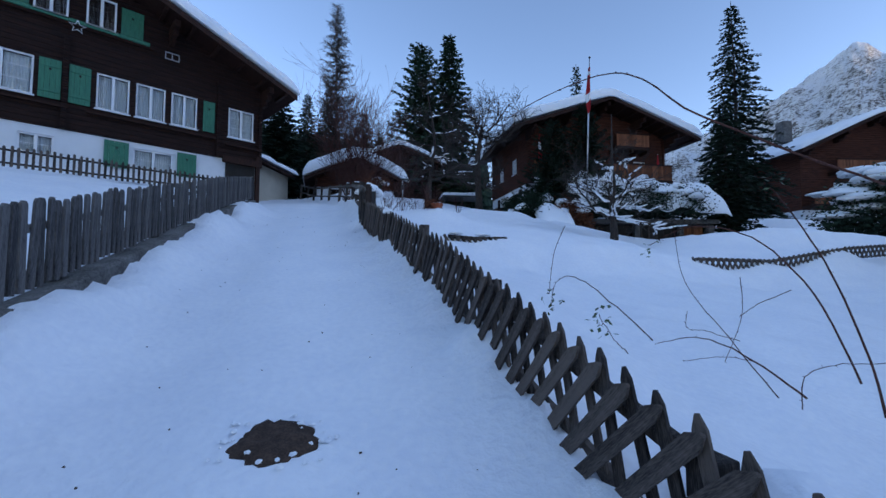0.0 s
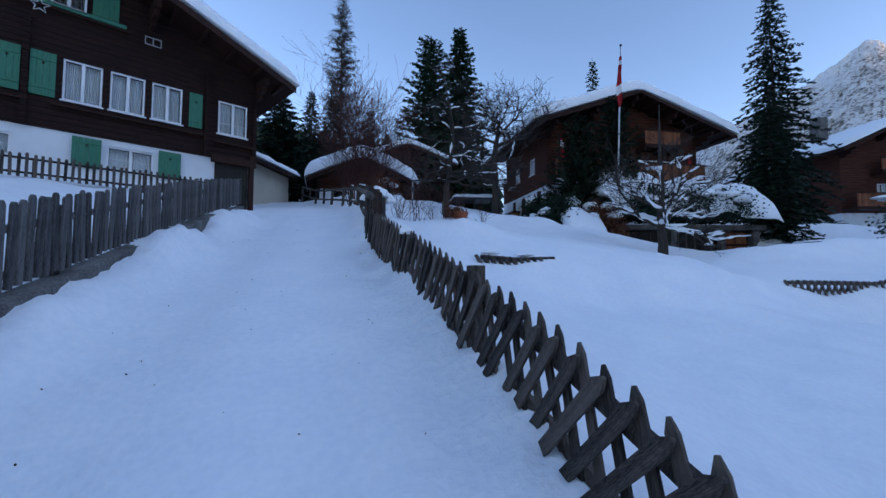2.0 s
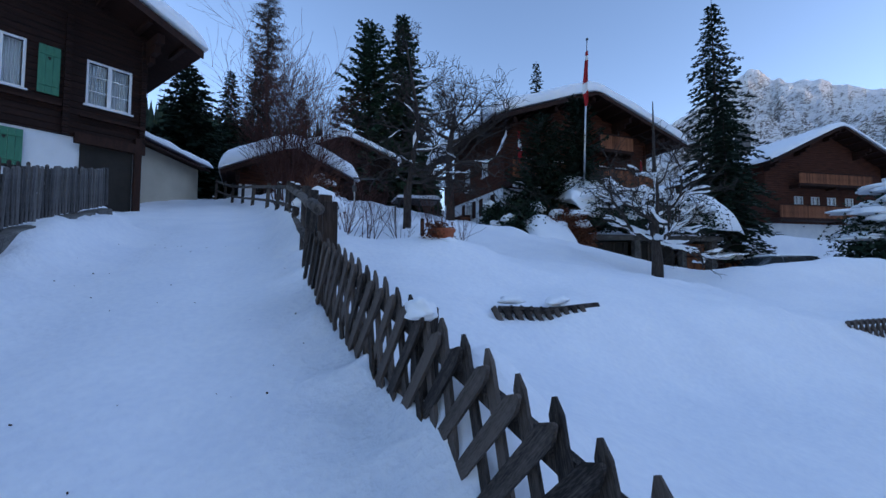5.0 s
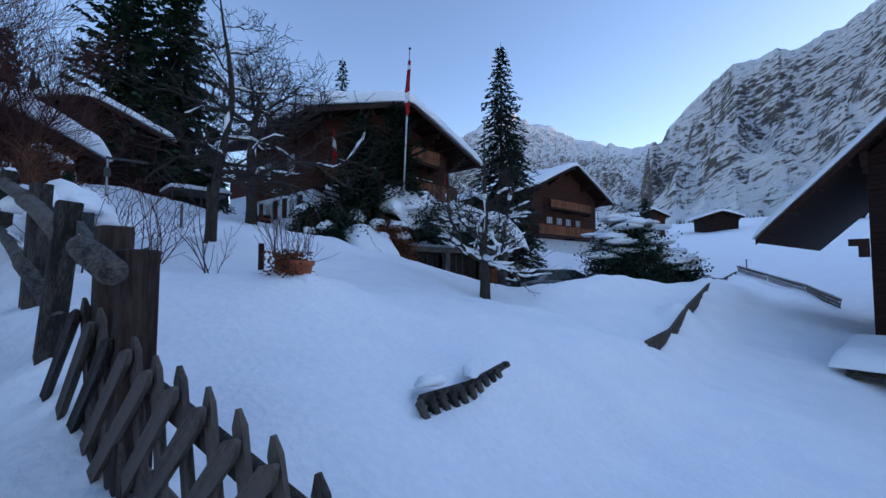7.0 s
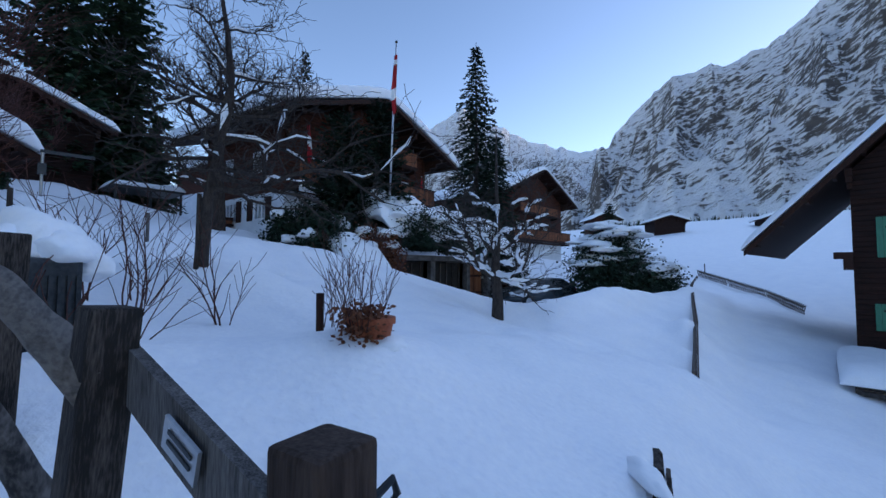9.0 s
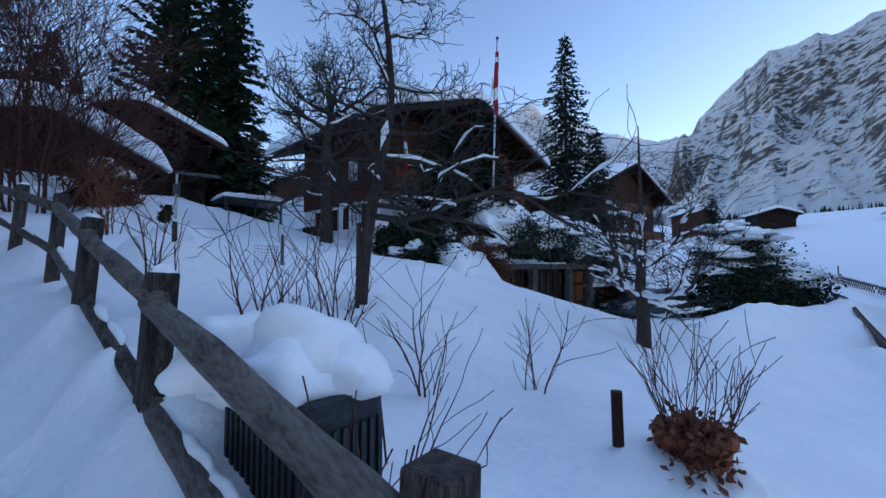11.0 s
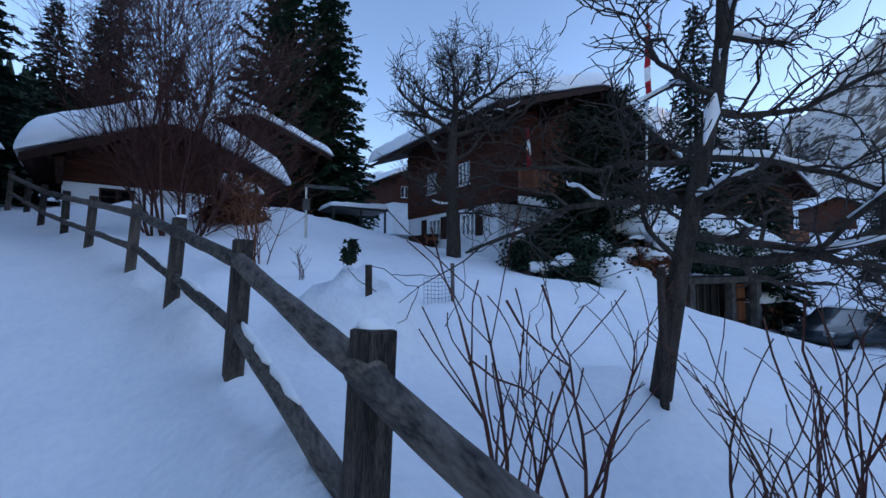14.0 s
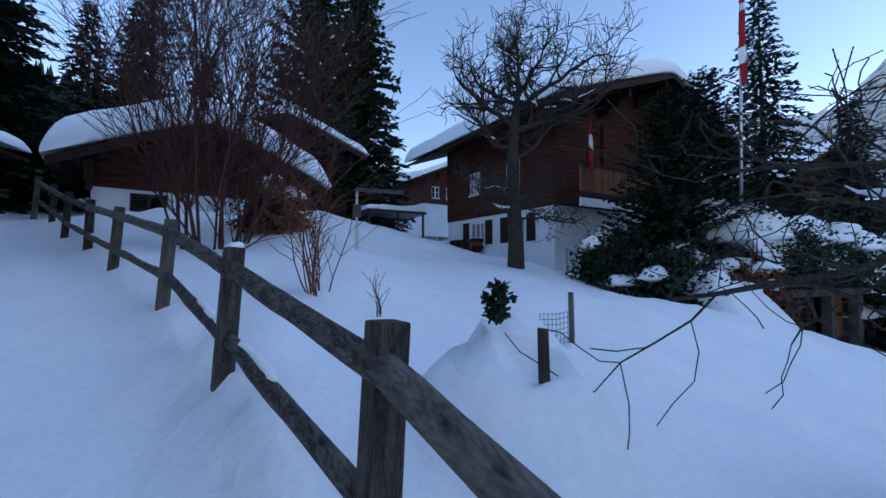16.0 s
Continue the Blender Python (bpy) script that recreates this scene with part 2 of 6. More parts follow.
def along(table, v):
    for (a0, b0), (a1, b1) in zip(table, table[1:]):
        if a0 <= v <= a1:
            return b0 + (b1 - b0) * (v - a0) / (a1 - a0)
    return table[0][1] if v < table[0][0] else table[-1][1]


def bump(x, y, cx, cy, rx, ry, h):
    return h * math.exp(-((x - cx) / rx) ** 2 - ((y - cy) / ry) ** 2)


def land(x, y):
    h = hill(y)
    u = x - fence_x(min(y, 17.0)) - max(0.0, y - 17.0) * 0.05
    v = wall_x(y) - x
    z = h
    if u > 0:
        z -= 0.1 * min(u, 11.0) * smooth(-30, 0, y)
        z -= 0.42 * (1 - smooth(-0.5, 0.9, y - 9.0 - 0.22 * x)) * smooth(0.4, 3.0, u) * smooth(-6, 2, y)
        k = smooth(22, 44, x)
        z = z * (1 - k) + (2.8 + 0.155 * (min(x, 150) - 38) + 0.02 * max(0, x - 150)) * k
        # driveway level with its bank
        k = smooth(0.0, 2.2, x - (7.6 - 0.42 * (y - 17.0))) * smooth(15.5, 17.5, y) * (1 - smooth(22, 30, y) * 0.4) * (1 - smooth(22, 36, x))
        z = z * (1 - k) + (2.15 if y < 26.2 else 4.9) * k
    elif v > 0 and y < 21:
        g = min(v, 9.0)
        z += (0.35 * smooth(0.0, 0.5, v) + 0.17 * g) * (1 - smooth(15.0, 17.5, y))
    # snow banks and mounds
    if -4 < u < 5:
        z += bump(u, 0, 0.0, 0, 0.3, 1, 0.05) * (1 - smooth(23, 30, y)) * smooth(7.5, 9.5, y) + bump(u, 0, 0.16, 0, 0.3, 1, 0.13) * (1 - smooth(8.0, 9.3, y)) + bump(u, 0, 0.9, 0, 0.8, 1, 0.12)
    if 9.0 < y < 28.0:
        w = x - along(RAIL_LINE, y)
        if -2 < w < 4:
            z += along(RAIL_BANK, y) * (1 + 0.35 * noise.noise((x * 1.3, y * 1.3, 21.0))) * math.exp(-(w / (0.36 if w < 0 else 0.85)) ** 2)
    z += bump(v, 0, -0.12, 0, 0.4, 1, 0.42 + 0.28 * noise.noise((y * 0.55, 0.0, 5.0))) * (1 - smooth(13.5, 15, y))
    if x > 6 and y > 9:
        k = noise.noise((x * 0.45, 0.0, 11.0))
        z += bump(y - 11.45 - 0.27 * (x - 6.9), 0, 0, 0, 0.55, 1, max(0.0, 0.2 + 0.5 * k)) * (1 - smooth(40, 44, x)) * smooth(6, 9, x)
    z += bump(x, y, 0.66, 3.35, 0.34, 0.4, 0.46) + bump(x, y, -0.62, 7.2, 0.36, 0.4, 0.42) + bump(x, y, 1.35, 1.5, 0.34, 0.4, 0.42)
    z += bump(x, y, -0.2, 11.6, 1.1, 0.9, 0.42) + (0.7 + 0.25 * noise.noise((x * 1.9, y * 1.9, 31.0)) + 0.22 * noise.noise((x * 5.0, y * 5.0, 33.0))) * math.exp(-(((x + 2.45) / 0.66) ** 2 + ((y - 17.2) / 0.56) ** 2) ** 2) + bump(x, y, 2.6, 12.0, 3.0, 1.4, 0.25)
    z += bump(x, y, 4.6, 17.0, 2.2, 1.3, 0.2) + bump(x, y, 9.0, 15.6, 2.6, 1.0, 0.12) + bump(x, y, 13.5, 15.8, 3.0, 1.0, 0.45) + bump(x, y, 3.4, 19.4, 1.0, 1.6, 0.35) + bump(x, y, 1.2, 20.5, 2.2, 2.0, 0.25) + bump(x, y, -0.2, 15.7, 1.6, 1.1, 0.46) + bump(x, y, 6.6, 15.4, 1.7, 1.5, -0.45) + bump(x, y, 13.5, 6.0, 4.0, 3.6, -0.6) + bump(x, y, -6.6, 27.4, 2.4, 1.5, 0.55) + bump(x, y, 8.6, 11.2, 3.2, 2.0, -0.25) + bump(x, y, 14.0, 13.0, 4.0, 2.2, -0.4)
    return z


def snow_relief(x, y):
    """Small unevenness of trodden and drifted snow."""
    u, v = x - fence_x(y), wall_x(y) - x
    on_lane = u < 0 and v < 0 and y < 24
    a = 0.018 if on_lane else 0.055
    d = noise.noise((x * 0.55, y * 0.55, 0.3)) * a * 1.6 + noise.noise((x * 2.1, y * 2.1, 4.0)) * a * 0.6
    if not on_lane:
        d += noise.noise((x * 0.22, y * 0.22, 6.0)) * 0.16 + noise.noise((x * 1.1, y * 1.1, 7.0)) * 0.07 + abs(noise.noise((x * 2.4, y * 2.4, 12.0))) * 0.1 * max(0.0, min(1.0, 0.4 + 1.6 * noise.noise((x * 0.3, y * 0.3, 15.0)))) - 0.012
    else:
        d += noise.noise((x * 6.0 + y * 1.8, y * 3.0, 9.0)) * 0.014 + noise.noise((x * 11.0, y * 11.0, 9.0)) * 0.004
        for rut in (1.05, 2.35):
            d -= 0.03 * math.exp(-((u + rut) / 0.2) ** 2) * (1 + 0.6 * noise.noise((y * 0.8, rut, 0.0)))
        d += 0.012 * math.exp(-((u + 1.7) / 0.3) ** 2)
    edge = max(math.exp(-((u + 0.05) / 0.42) ** 2), math.exp(-((v + 0.25) / 0.5) ** 2) if y < 15 else 0.0)
    if edge > 0.01 and y < 30:
        clod = abs(noise.noise((x * 2.6, y * 2.6, 2.0))) * 0.22 + noise.noise((x * 5.5, y * 5.5, 8.0)) * 0.07
        d += edge * (clod - 0.04) * (1.0 if v > -1 else (0.6 if y < 9 else 0.85))
    return d


def ground_z(x, y):
    return land(x, y) + snow_relief(x, y)


def stretch(n, near, far, c):
    t = np.linspace(-1, 1, n)
    return c + np.sign(t) * (near * np.abs(t) + (far - near) * np.abs(t) ** 5)


def make_ground():
    xs, ys = stretch(420, 22.0, 420.0, 1.0), stretch(420, 20.0, 420.0, 9.0)
    verts = [(x, y, ground_z(x, y)) for y in ys for x in xs]
    nx = len(xs)
    faces = [(j * nx + i, j * nx + i + 1, (j + 1) * nx + i + 1, (j + 1) * nx + i) for j in range(len(ys) - 1) for i in range(nx - 1)]
    me = bpy.data.meshes.new("ground")
    me.from_pydata(verts, [], faces)
    me.polygons.foreach_set("use_smooth", [True] * len(faces))
    me.materials.append(M["snow"])
    tagged(new("ground", me), "packed snow lane and deep untouched snow over the hillside garden", "snow", kind="structure")


make_ground()


# ---- mountains ----
def skyline(az, table):
    for (a0, e0), (a1, e1) in zip(table, table[1:]):
        if a0 <= az <= a1:
            return e0 + (e1 - e0) * (az - a0) / (a1 - a0)
    return table[0][1] if az < table[0][0] else table[-1][1]


def mountain(name, table, a0, a1, r0, r1, rough, base_el, label, seed, na=420, nr=90):
    verts, faces = [], []
    for j in range(nr):
        f = j / (nr - 1)
        for i in range(na):
            az = a0 + (a1 - a0) * i / (na - 1)
            r = r0 + (r1 - r0) * f
            top = math.tan(radians(skyline(az, table))) * r1
            low = math.tan(radians(base_el)) * r0
            x, y = math.sin(radians(az)) * r, math.cos(radians(az)) * r
            k = f ** 0.9
            n = noise.fractal((x * 0.004 + seed, y * 0.004, f * 1.5), 0.9, 2.1, 7) * rough * math.sin(math.pi * min(1.0, f * 0.93 + 0.03)) * r1 * 0.06
            ridge = -abs(noise.noise((az * 0.22 + seed, f * 2.0, 3.0))) * rough * r1 * 0.05 * math.sin(math.pi * f)
            jag = noise.fractal((az * 0.9 + seed, 0.0, 7.0), 0.8, 2.2, 5) * r1 * 0.006 * f
            verts.append((x, y, low + (top - low) * k + n + ridge + jag))
    for j in range(nr - 1):
        for i in range(na - 1):
            a = j * na + i
            faces.append((a, a + 1, a + na + 1, a + na))
    me = bpy.data.meshes.new(name)
    me.from_pydata(verts, [], faces)
    me.materials.append(M["mountain"])
    return tagged(new(name, me), label, "mountain", kind="structure")


mountain("backdrop_peak", [(-10, 10), (30, 15), (38, 17.5), (42.3, 19.8), (46, 21.8), (47.8, 20.2), (50.5, 19.7), (55.4, 17.1), (62, 15.6), (70, 15.6), (120, 14)],
         10, 100, 1500, 3200, 0.8, 2.0, "snowy alpine peak with bare rock faces in evening shade", 3.0)
mountain("backdrop_massif", [(58, 5), (62.5, 9), (63.9, 14), (66, 17.4), (69, 20), (72.7, 22.4), (77.5, 22.2), (80, 23.4), (82.4, 24), (87.3, 26.8), (95, 30), (120, 33), (170, 24)],
         58.5, 170, 520, 1150, 1.9, 4.2, "steep grey rock massif streaked with snow", 8.0)


# ---- houses ----
def snow_cover(x0, x1, y0, y1, base, thick, r=0.35, step=0.3, seed=0.0, rough=0.05):
    """A blanket of snow over base(x, y), with rounded, slightly overhanging edges."""
    nx, ny = max(8, int((x1 - x0) / step)), max(8, int((y1 - y0) / step))

    def spaced(a, b, n):
        return [a + (b - a) * (0.5 - 0.5 * math.cos(math.pi * (0.15 * i / n + 0.85 * (i / n)))) for i in range(n + 1)]
    xs, ys = spaced(x0, x1, nx), spaced(y0, y1, ny)

    def edge(d):
        d = min(1.0, max(0.0, d / r))
        return math.sqrt(max(0.0, 1 - (1 - d) ** 2))
    bm = bmesh.new()
    top, low = [], []
    for y in ys:
        for x in xs:
            wob = noise.noise((x * 0.9 + seed, y * 0.9, seed)) * rough * 2 + noise.noise((x * 2.6 + seed, y * 2.6, seed)) * rough
            ex, ey = noise.noise((y * 0.7, seed, 1.0)) * 0.07, noise.noise((x * 0.7, seed, 2.0)) * 0.07
            e = edge(min(x - x0, x1 - x)) * edge(min(y - y0, y1 - y))
            px = x + (ex if x in (xs[0], xs[-1]) else 0)
            py = y + (ey if y in (ys[0], ys[-1]) else 0)
            top.append(bm.verts.new((px, py, base(x, y) + 0.12 * thick + (0.88 * thick + wob) * e)))
            low.append(bm.verts.new((px, py, base(x, y) + 0.004)))
    n = nx + 1
    for j in range(ny):
        for i in range(nx):
            a = j * n + i
            bm.faces.new((top[a], top[a + 1], top[a + n + 1], top[a + n]))
            bm.faces.new((low[a], low[a + n], low[a + n + 1], low[a + 1]))
    ring = [i for i in range(n)] + [j * n + nx for j in range(1, ny + 1)] + [ny * n + i for i in range(nx - 1, -1, -1)] + [j * n for j in range(ny - 1, 0, -1)]
    for a, b in zip(ring, ring[1:] + ring[:1]):
        bm.faces.new((low[a], low[b], top[b], top[a]))
    return bm


def wall_mesh(w, z0, z1, holes, thick, tops=None):
    """A wall in the x-z plane, outer face at y = 0, with holes (x0, z0, x1, z1) right through it; tops(x) cuts it to a gable."""
    bm = bmesh.new()
    xs = sorted({0.0, w, *[c for h in holes for c in (h[0], h[2])], *([w / 2] if tops else [])})
    zs = sorted({z0, z1, *[c for h in holes for c in (h[1], h[3])]})
    for a, b in zip(xs, xs[1:]):
        for c, d in zip(zs, zs[1:]):
            if not any(h[0] < (a + b) / 2 < h[2] and h[1] < (c + d) / 2 < h[3] for h in holes):
                box(bm, a, 0, c, b, thick, d)
    if tops:
        prism(bm, [(0, z1), (w, z1), (w, tops(w)), (w / 2, tops(w / 2)), (0, tops(0))], 0, thick)
    bmesh.ops.remove_doubles(bm, verts=bm.verts[:], dist=0.0005)
    return bm


def window(parent, x0, z0, x1, z1, y=0.0, bars=1, cross=2, curtains=True, paint="white_paint", m=None, facing=-1):
    """A casement window in a wall's hole: frame with mullion and glazing bars, a pane, white curtains behind it that
    stand in for reflected sky.
    """
    f = 0.06
    bm = bmesh.new()
    for a in ((x0, z0, x0 + f, z1), (x1 - f, z0, x1, z1), (x0 + f, z0, x1 - f, z0 + f), (x0 + f, z1 - f, x1 - f, z1)):
        box(bm, a[0], y + 0.03, a[1], a[2], y + 0.10, a[3])
    w = (x1 - x0) / (bars + 1)
    for i in range(bars):
        c = x0 + w * (i + 1)
        box(bm, c - 0.045, y + 0.025, z0 + f, c + 0.045, y + 0.095, z1 - f)
    for k in range(cross):
        c = z0 + (z1 - z0) * (k + 1) / (cross + 1)
        for i in range(bars + 1):
            box(bm, x0 + w * i + 0.05, y + 0.045, c - 0.012, x0 + w * (i + 1) - 0.05, y + 0.075, c + 0.012)
    win = part("window", bm, paint, parent, "white-painted casement window", m)
    pane = part("pane", boxes((x0 + f, y + 0.06, z0 + f, x1 - f, y + 0.066, z1 - f)), "glass", win)
    pane.visible_shadow = False
    part("sill", boxes((x0 - 0.05, y - 0.06, z0 - 0.05, x1 + 0.05, y + 0.09, z0 - 0.002)), paint, win)
    # white curtains added close behind the glass to imitate its pale sky reflection
    if curtains:
        for a, b in ((x0 + f, x0 + (x1 - x0) * 0.46), (x0 + (x1 - x0) * 0.54, x1 - f)):
            cb = bmesh.new()
            n = 24
            t0 = [cb.verts.new((a + (b - a) * i / n, y + 0.16 + 0.02 * math.sin(i * 1.9), z1 - f)) for i in range(n + 1)]
            t1 = [cb.verts.new((a + (b - a) * i / n, y + 0.16 + 0.03 * math.sin(i * 1.9 + 0.3), z0 + f)) for i in range(n + 1)]
            for i in range(n):
                cb.faces.new((t0[i], t0[i + 1], t1[i + 1], t1[i]))
            part("curtain", cb, "curtain", win, "white net curtain, standing in for sky reflected in the pane")
    return win


def shutter(parent, x0, z0, x1, z1, y=-0.05, m=None):
    """A ledged shutter with two battens, boards and strap hinges."""
    n = max(3, int((x1 - x0) / 0.13))
    sh = part("shutter", boxes(*[(x0 + 0.03, y - 0.02, z0 + (z1 - z0) * k, x1 - 0.03, y - 0.001, z0 + (z1 - z0) * k + 0.08) for k in (0.16, 0.8)]), "green", parent, "green-painted board shutter", m)
    for i in range(n):
        a, b = x0 + (x1 - x0) * i / n, x0 + (x1 - x0) * (i + 1) / n
        part("board", boxes((a + 0.003, y, z0, b - 0.003, y + 0.03, z1)), "green", sh)
    c, zt = (x0 + x1) / 2, z0 + (z1 - z0) * 0.73
    # no hole: dark plates on the boards paint the heart opening's shade
    part("heart_shade_plate", boxes((c - 0.035, y - 0.004, zt, c + 0.035, y - 0.001, zt + 0.05), (c - 0.02, y - 0.004, zt - 0.03, c + 0.02, y - 0.001, zt)), "dark_room", sh)
    return sh


def gable_roof(parent, w, d, z_eave, pitch, ox, oyf, oyb, wood, thick=0.4, seed=0.0, r=0.4):
    """Roof over x 0..w, y 0..d: boarded slab with fascia, purlin ends, and its snow."""
    t = math.tan(radians(pitch))
    top = z_eave + (w / 2 + ox) * t

    def under(x):
        return top - abs(x - w / 2) * t
    roof = None
    for s in (-1, 1):
        bm = bmesh.new()
        xe = w / 2 + s * (w / 2 + ox)
        prism(bm, [(w / 2, top), (xe, z_eave), (xe, z_eave + 0.1), (w / 2, top + 0.1)], -oyf, d + oyb)
        if roof is None:
            roof = part("roof", bm, wood, parent, "boarded overhanging roof")
        else:
            part("roof", bm, wood, parent, "boarded overhanging roof")
        bm = bmesh.new()
        prism(bm, [(w / 2, top - 0.1), (xe, z_eave - 0.1), (xe, z_eave + 0.14), (w / 2, top + 0.14)], -oyf - 0.04, -oyf - 0.002)
        part("bargeboard", bm, "wood_trim", roof)
        for k in range(9):
            xr = w / 2 + s * (w / 2 + ox) * (k + 0.5) / 9
            bm = bmesh.new()
            box(bm, xr - 0.06, -oyf + 0.1, under(xr) - 0.14, xr + 0.06, -0.02, under(xr) - 0.03)
            part("rafter", bm, "wood_trim", roof)
    for xp in (0.0, w * 0.25, w * 0.5, w * 0.75, w):
        bm = bmesh.new()
        box(bm, xp - 0.1, -oyf + 0.25, under(xp) - 0.42, xp + 0.1, -0.01, under(xp) - 0.15)
        box(bm, xp - 0.085, -oyf * 0.62, under(xp) - 0.66, xp + 0.085, -0.01, under(xp) - 0.425)
        box(bm, xp - 0.07, -oyf * 0.32, under(xp) - 0.86, xp + 0.07, -0.01, under(xp) - 0.665)
        part("purlin", bm, "wood_trim", roof)
    bm = snow_cover(-ox - 0.1, w + ox + 0.1, -oyf - 0.12, d + oyb + 0.1, lambda x, y: max(top + 0.105 - math.sqrt((x - w / 2) ** 2 + 0.25) * t + 0.1, z_eave - 0.05) + 0.05, thick, r, 0.28, seed)
    part("roof_snow", bm, "snow_soft", roof, "thick rounded blanket of snow", smooth=True)
    return roof, under


def house_shell(parent, w, d, z0, zb, z1, pitch, wood, holes_front, holes_side, base="plaster", base_holes_front=(), base_holes_side=()):
    """Walls: plastered base from z0 to zb, logs above to the eaves; the gables reach the roof."""
    t = math.tan(radians(pitch))

    def tops(x):
        return z1 + min(x, w - x) * t - 0.02
    th = 0.22
    front = part("wall", wall_mesh(w, zb, z1, holes_front, th, tops), wood, parent, "squared-log gable wall")
    part("wall", wall_mesh(w, zb, z1, [], th, tops), wood, parent, "", pose(w, d, 0, 0, 0, 180))
    side = part("wall", wall_mesh(d - 2 * th, zb, z1, holes_side, th), wood, parent, "squared-log side wall", pose(0, d - th, 0, 0, 0, -90))
    part("wall", wall_mesh(d - 2 * th, zb, z1, [], th), wood, parent, "", pose(w, th, 0, 0, 0, 90))
    if zb > z0:
        e = 0.04
        part("base_wall", wall_mesh(w - 2 * e, z0, zb - 0.003, [(a - e, b, c - e, f) for a, b, c, f in base_holes_front], th), base, parent, "white plastered base", pose(e, e, 0))
        part("base_wall", wall_mesh(w - 2 * e, z0, zb - 0.003, [], th), base, parent, "", pose(w - e, d - e, 0, 0, 0, 180))
        part("base_wall", wall_mesh(d - 2 * th - 2 * e, z0, zb - 0.003, base_holes_side, th), base, parent, "", pose(e, d - th - e, 0, 0, 0, -90))
        part("base_wall", wall_mesh(d - 2 * th - 2 * e, z0, zb - 0.003, [], th), base, parent, "", pose(w - e, th + e, 0, 0, 0, 90))
    part("floor", boxes((th, th + 0.05, zb - 0.15, w - th, d - th, zb - 0.05)), "dark_room", parent)
    return front, side


def log_ends(parent, w, z0, z1, xs, wood):
    """Crossing log heads that stand out of the gable wall."""
    for x in xs:
        bm = bmesh.new()
        z = z0
        while z < z1:
            box(bm, x - 0.07, -0.13, z, x + 0.07, -0.002, z + 0.17)
            z += 0.19
        part("log_heads", bm, wood, parent)


# dark chalet beside the lane
dark = thing("chalet", pose(-19.207, 8.593, 0, 0, 0, 45), "very dark log chalet with green shutters and white base", "house")
W1 = 15.0
R1 = 22.3
low_holes = [(10.14, 5.55, 11.47, 6.38), (7.0, 5.6, 7.9, 6.3)]
up = [(8.96, 7.62, 9.95, 8.98), (10.15, 7.62, 11.13, 8.98), (11.33, 7.62, 12.28, 8.98), (13.52, 7.62, 14.62, 8.95), (5.75, 7.62, 7.3, 9.0), (8.58, 10.62, 9.45, 11.8), (7.2, 10.62, 8.1, 11.8)]
house_shell(dark, W1, 11.0, 4.3, 6.6, 10.2, R1, "wood_black", [h for h in up if h[3] < 10], [], "plaster", low_holes)
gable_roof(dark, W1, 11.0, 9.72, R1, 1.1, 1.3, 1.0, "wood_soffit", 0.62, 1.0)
for h in up[:5]:
    window(dark, *h, cross=0 if h[0] < 12.5 and h[0] > 8 else 2)
for h in up[5:]:
    window(dark, *h, y=-0.14, cross=0)
for h in low_holes:
    window(dark, *h, y=0.06, bars=1, cross=1, curtains=True)
for a in ((12.5, 7.62, 12.95, 8.95), (8.2, 7.6, 8.8, 9.0), (7.42, 7.6, 8.0, 9.0), (9.6, 10.5, 10.3, 11.75), (6.5, 10.5, 7.1, 11.75), (9.25, 5.5, 10.0, 6.5), (11.6, 5.5, 12.3, 6.5)):
    shutter(dark, *a)
for a in ((13.4, 14.98, 7.2), (8.7, 13.0, 7.35), (4.0, 8.2, 7.35), (4.0, 10.6, 10.42)):
    part("ledge", boxes((a[0], -0.14, a[2], a[1], -0.003, a[2] + 0.07)), "wood_trim", dark)
part("ledge", boxes((5.5, -0.2, 10.5, 10.5, -0.145, 10.62)), "green", dark, "green-painted window ledge")
log_ends(dark, W1, 6.6, 10.0, (0.1, 8.1, 13.1, 14.9), "wood_black")
part("corner_post", soft_box(14.72, -0.16, 3.9, 14.9, 0.02, 6.9, 0.015), "wood_trim", dark)
# dark sheet over the white base paints the porch's shade
part("porch_shade_sheet", boxes((13.45, -0.004, 4.6, 14.7, 0.03, 6.55)), "dark_room", dark)
part("beam", boxes((13.3, -0.17, 6.42, 14.98, -0.003, 6.7)), "wood_trim", dark)
part("vent_grille", boxes((11.05, -0.06, 10.28, 11.55, -0.02, 10.31), (11.05, -0.06, 10.55, 11.55, -0.02, 10.58), (11.05, -0.06, 10.31, 11.08, -0.02, 10.55), (11.52, -0.06, 10.31, 11.55, -0.02, 10.55), (11.28, -0.06, 10.31, 11.31, -0.02, 10.55)), "steel", dark)


def star(m):
    bm = bmesh.new()
    p = [(0.24 * (1 if i % 2 == 0 else 0.42) * math.sin(i * math.pi / 5), -0.02, 0.24 * (1 if i % 2 == 0 else 0.42) * math.cos(i * math.pi / 5)) for i in range(11)]
    tube(bm, p, [0.014] * 11, 6)
    ob = part("star_ornament", bm, "white_paint", None, "", m)
    return tagged(ob, "pale wire star ornament hung on the dark gable wall", "ornament")


star(dark.matrix_basis @ pose(8.35, -0.22, 10.35))

# brown chalet with balconies and the flagpole
brown = thing("chalet", pose(5.87, 28.41, 0, 0, 0, 11.5), "brown log chalet with long balcony and white base", "house")
W2, D2, R2 = 11.0, 7.7, 19.5
fr = [(3.6, 8.75, 4.7, 9.7), (5.0, 8.75, 6.1, 9.7), (7.0, 8.75, 8.0, 9.7), (8.4, 8.75, 9.4, 9.7), (1.6, 8.75, 2.6, 9.7)]
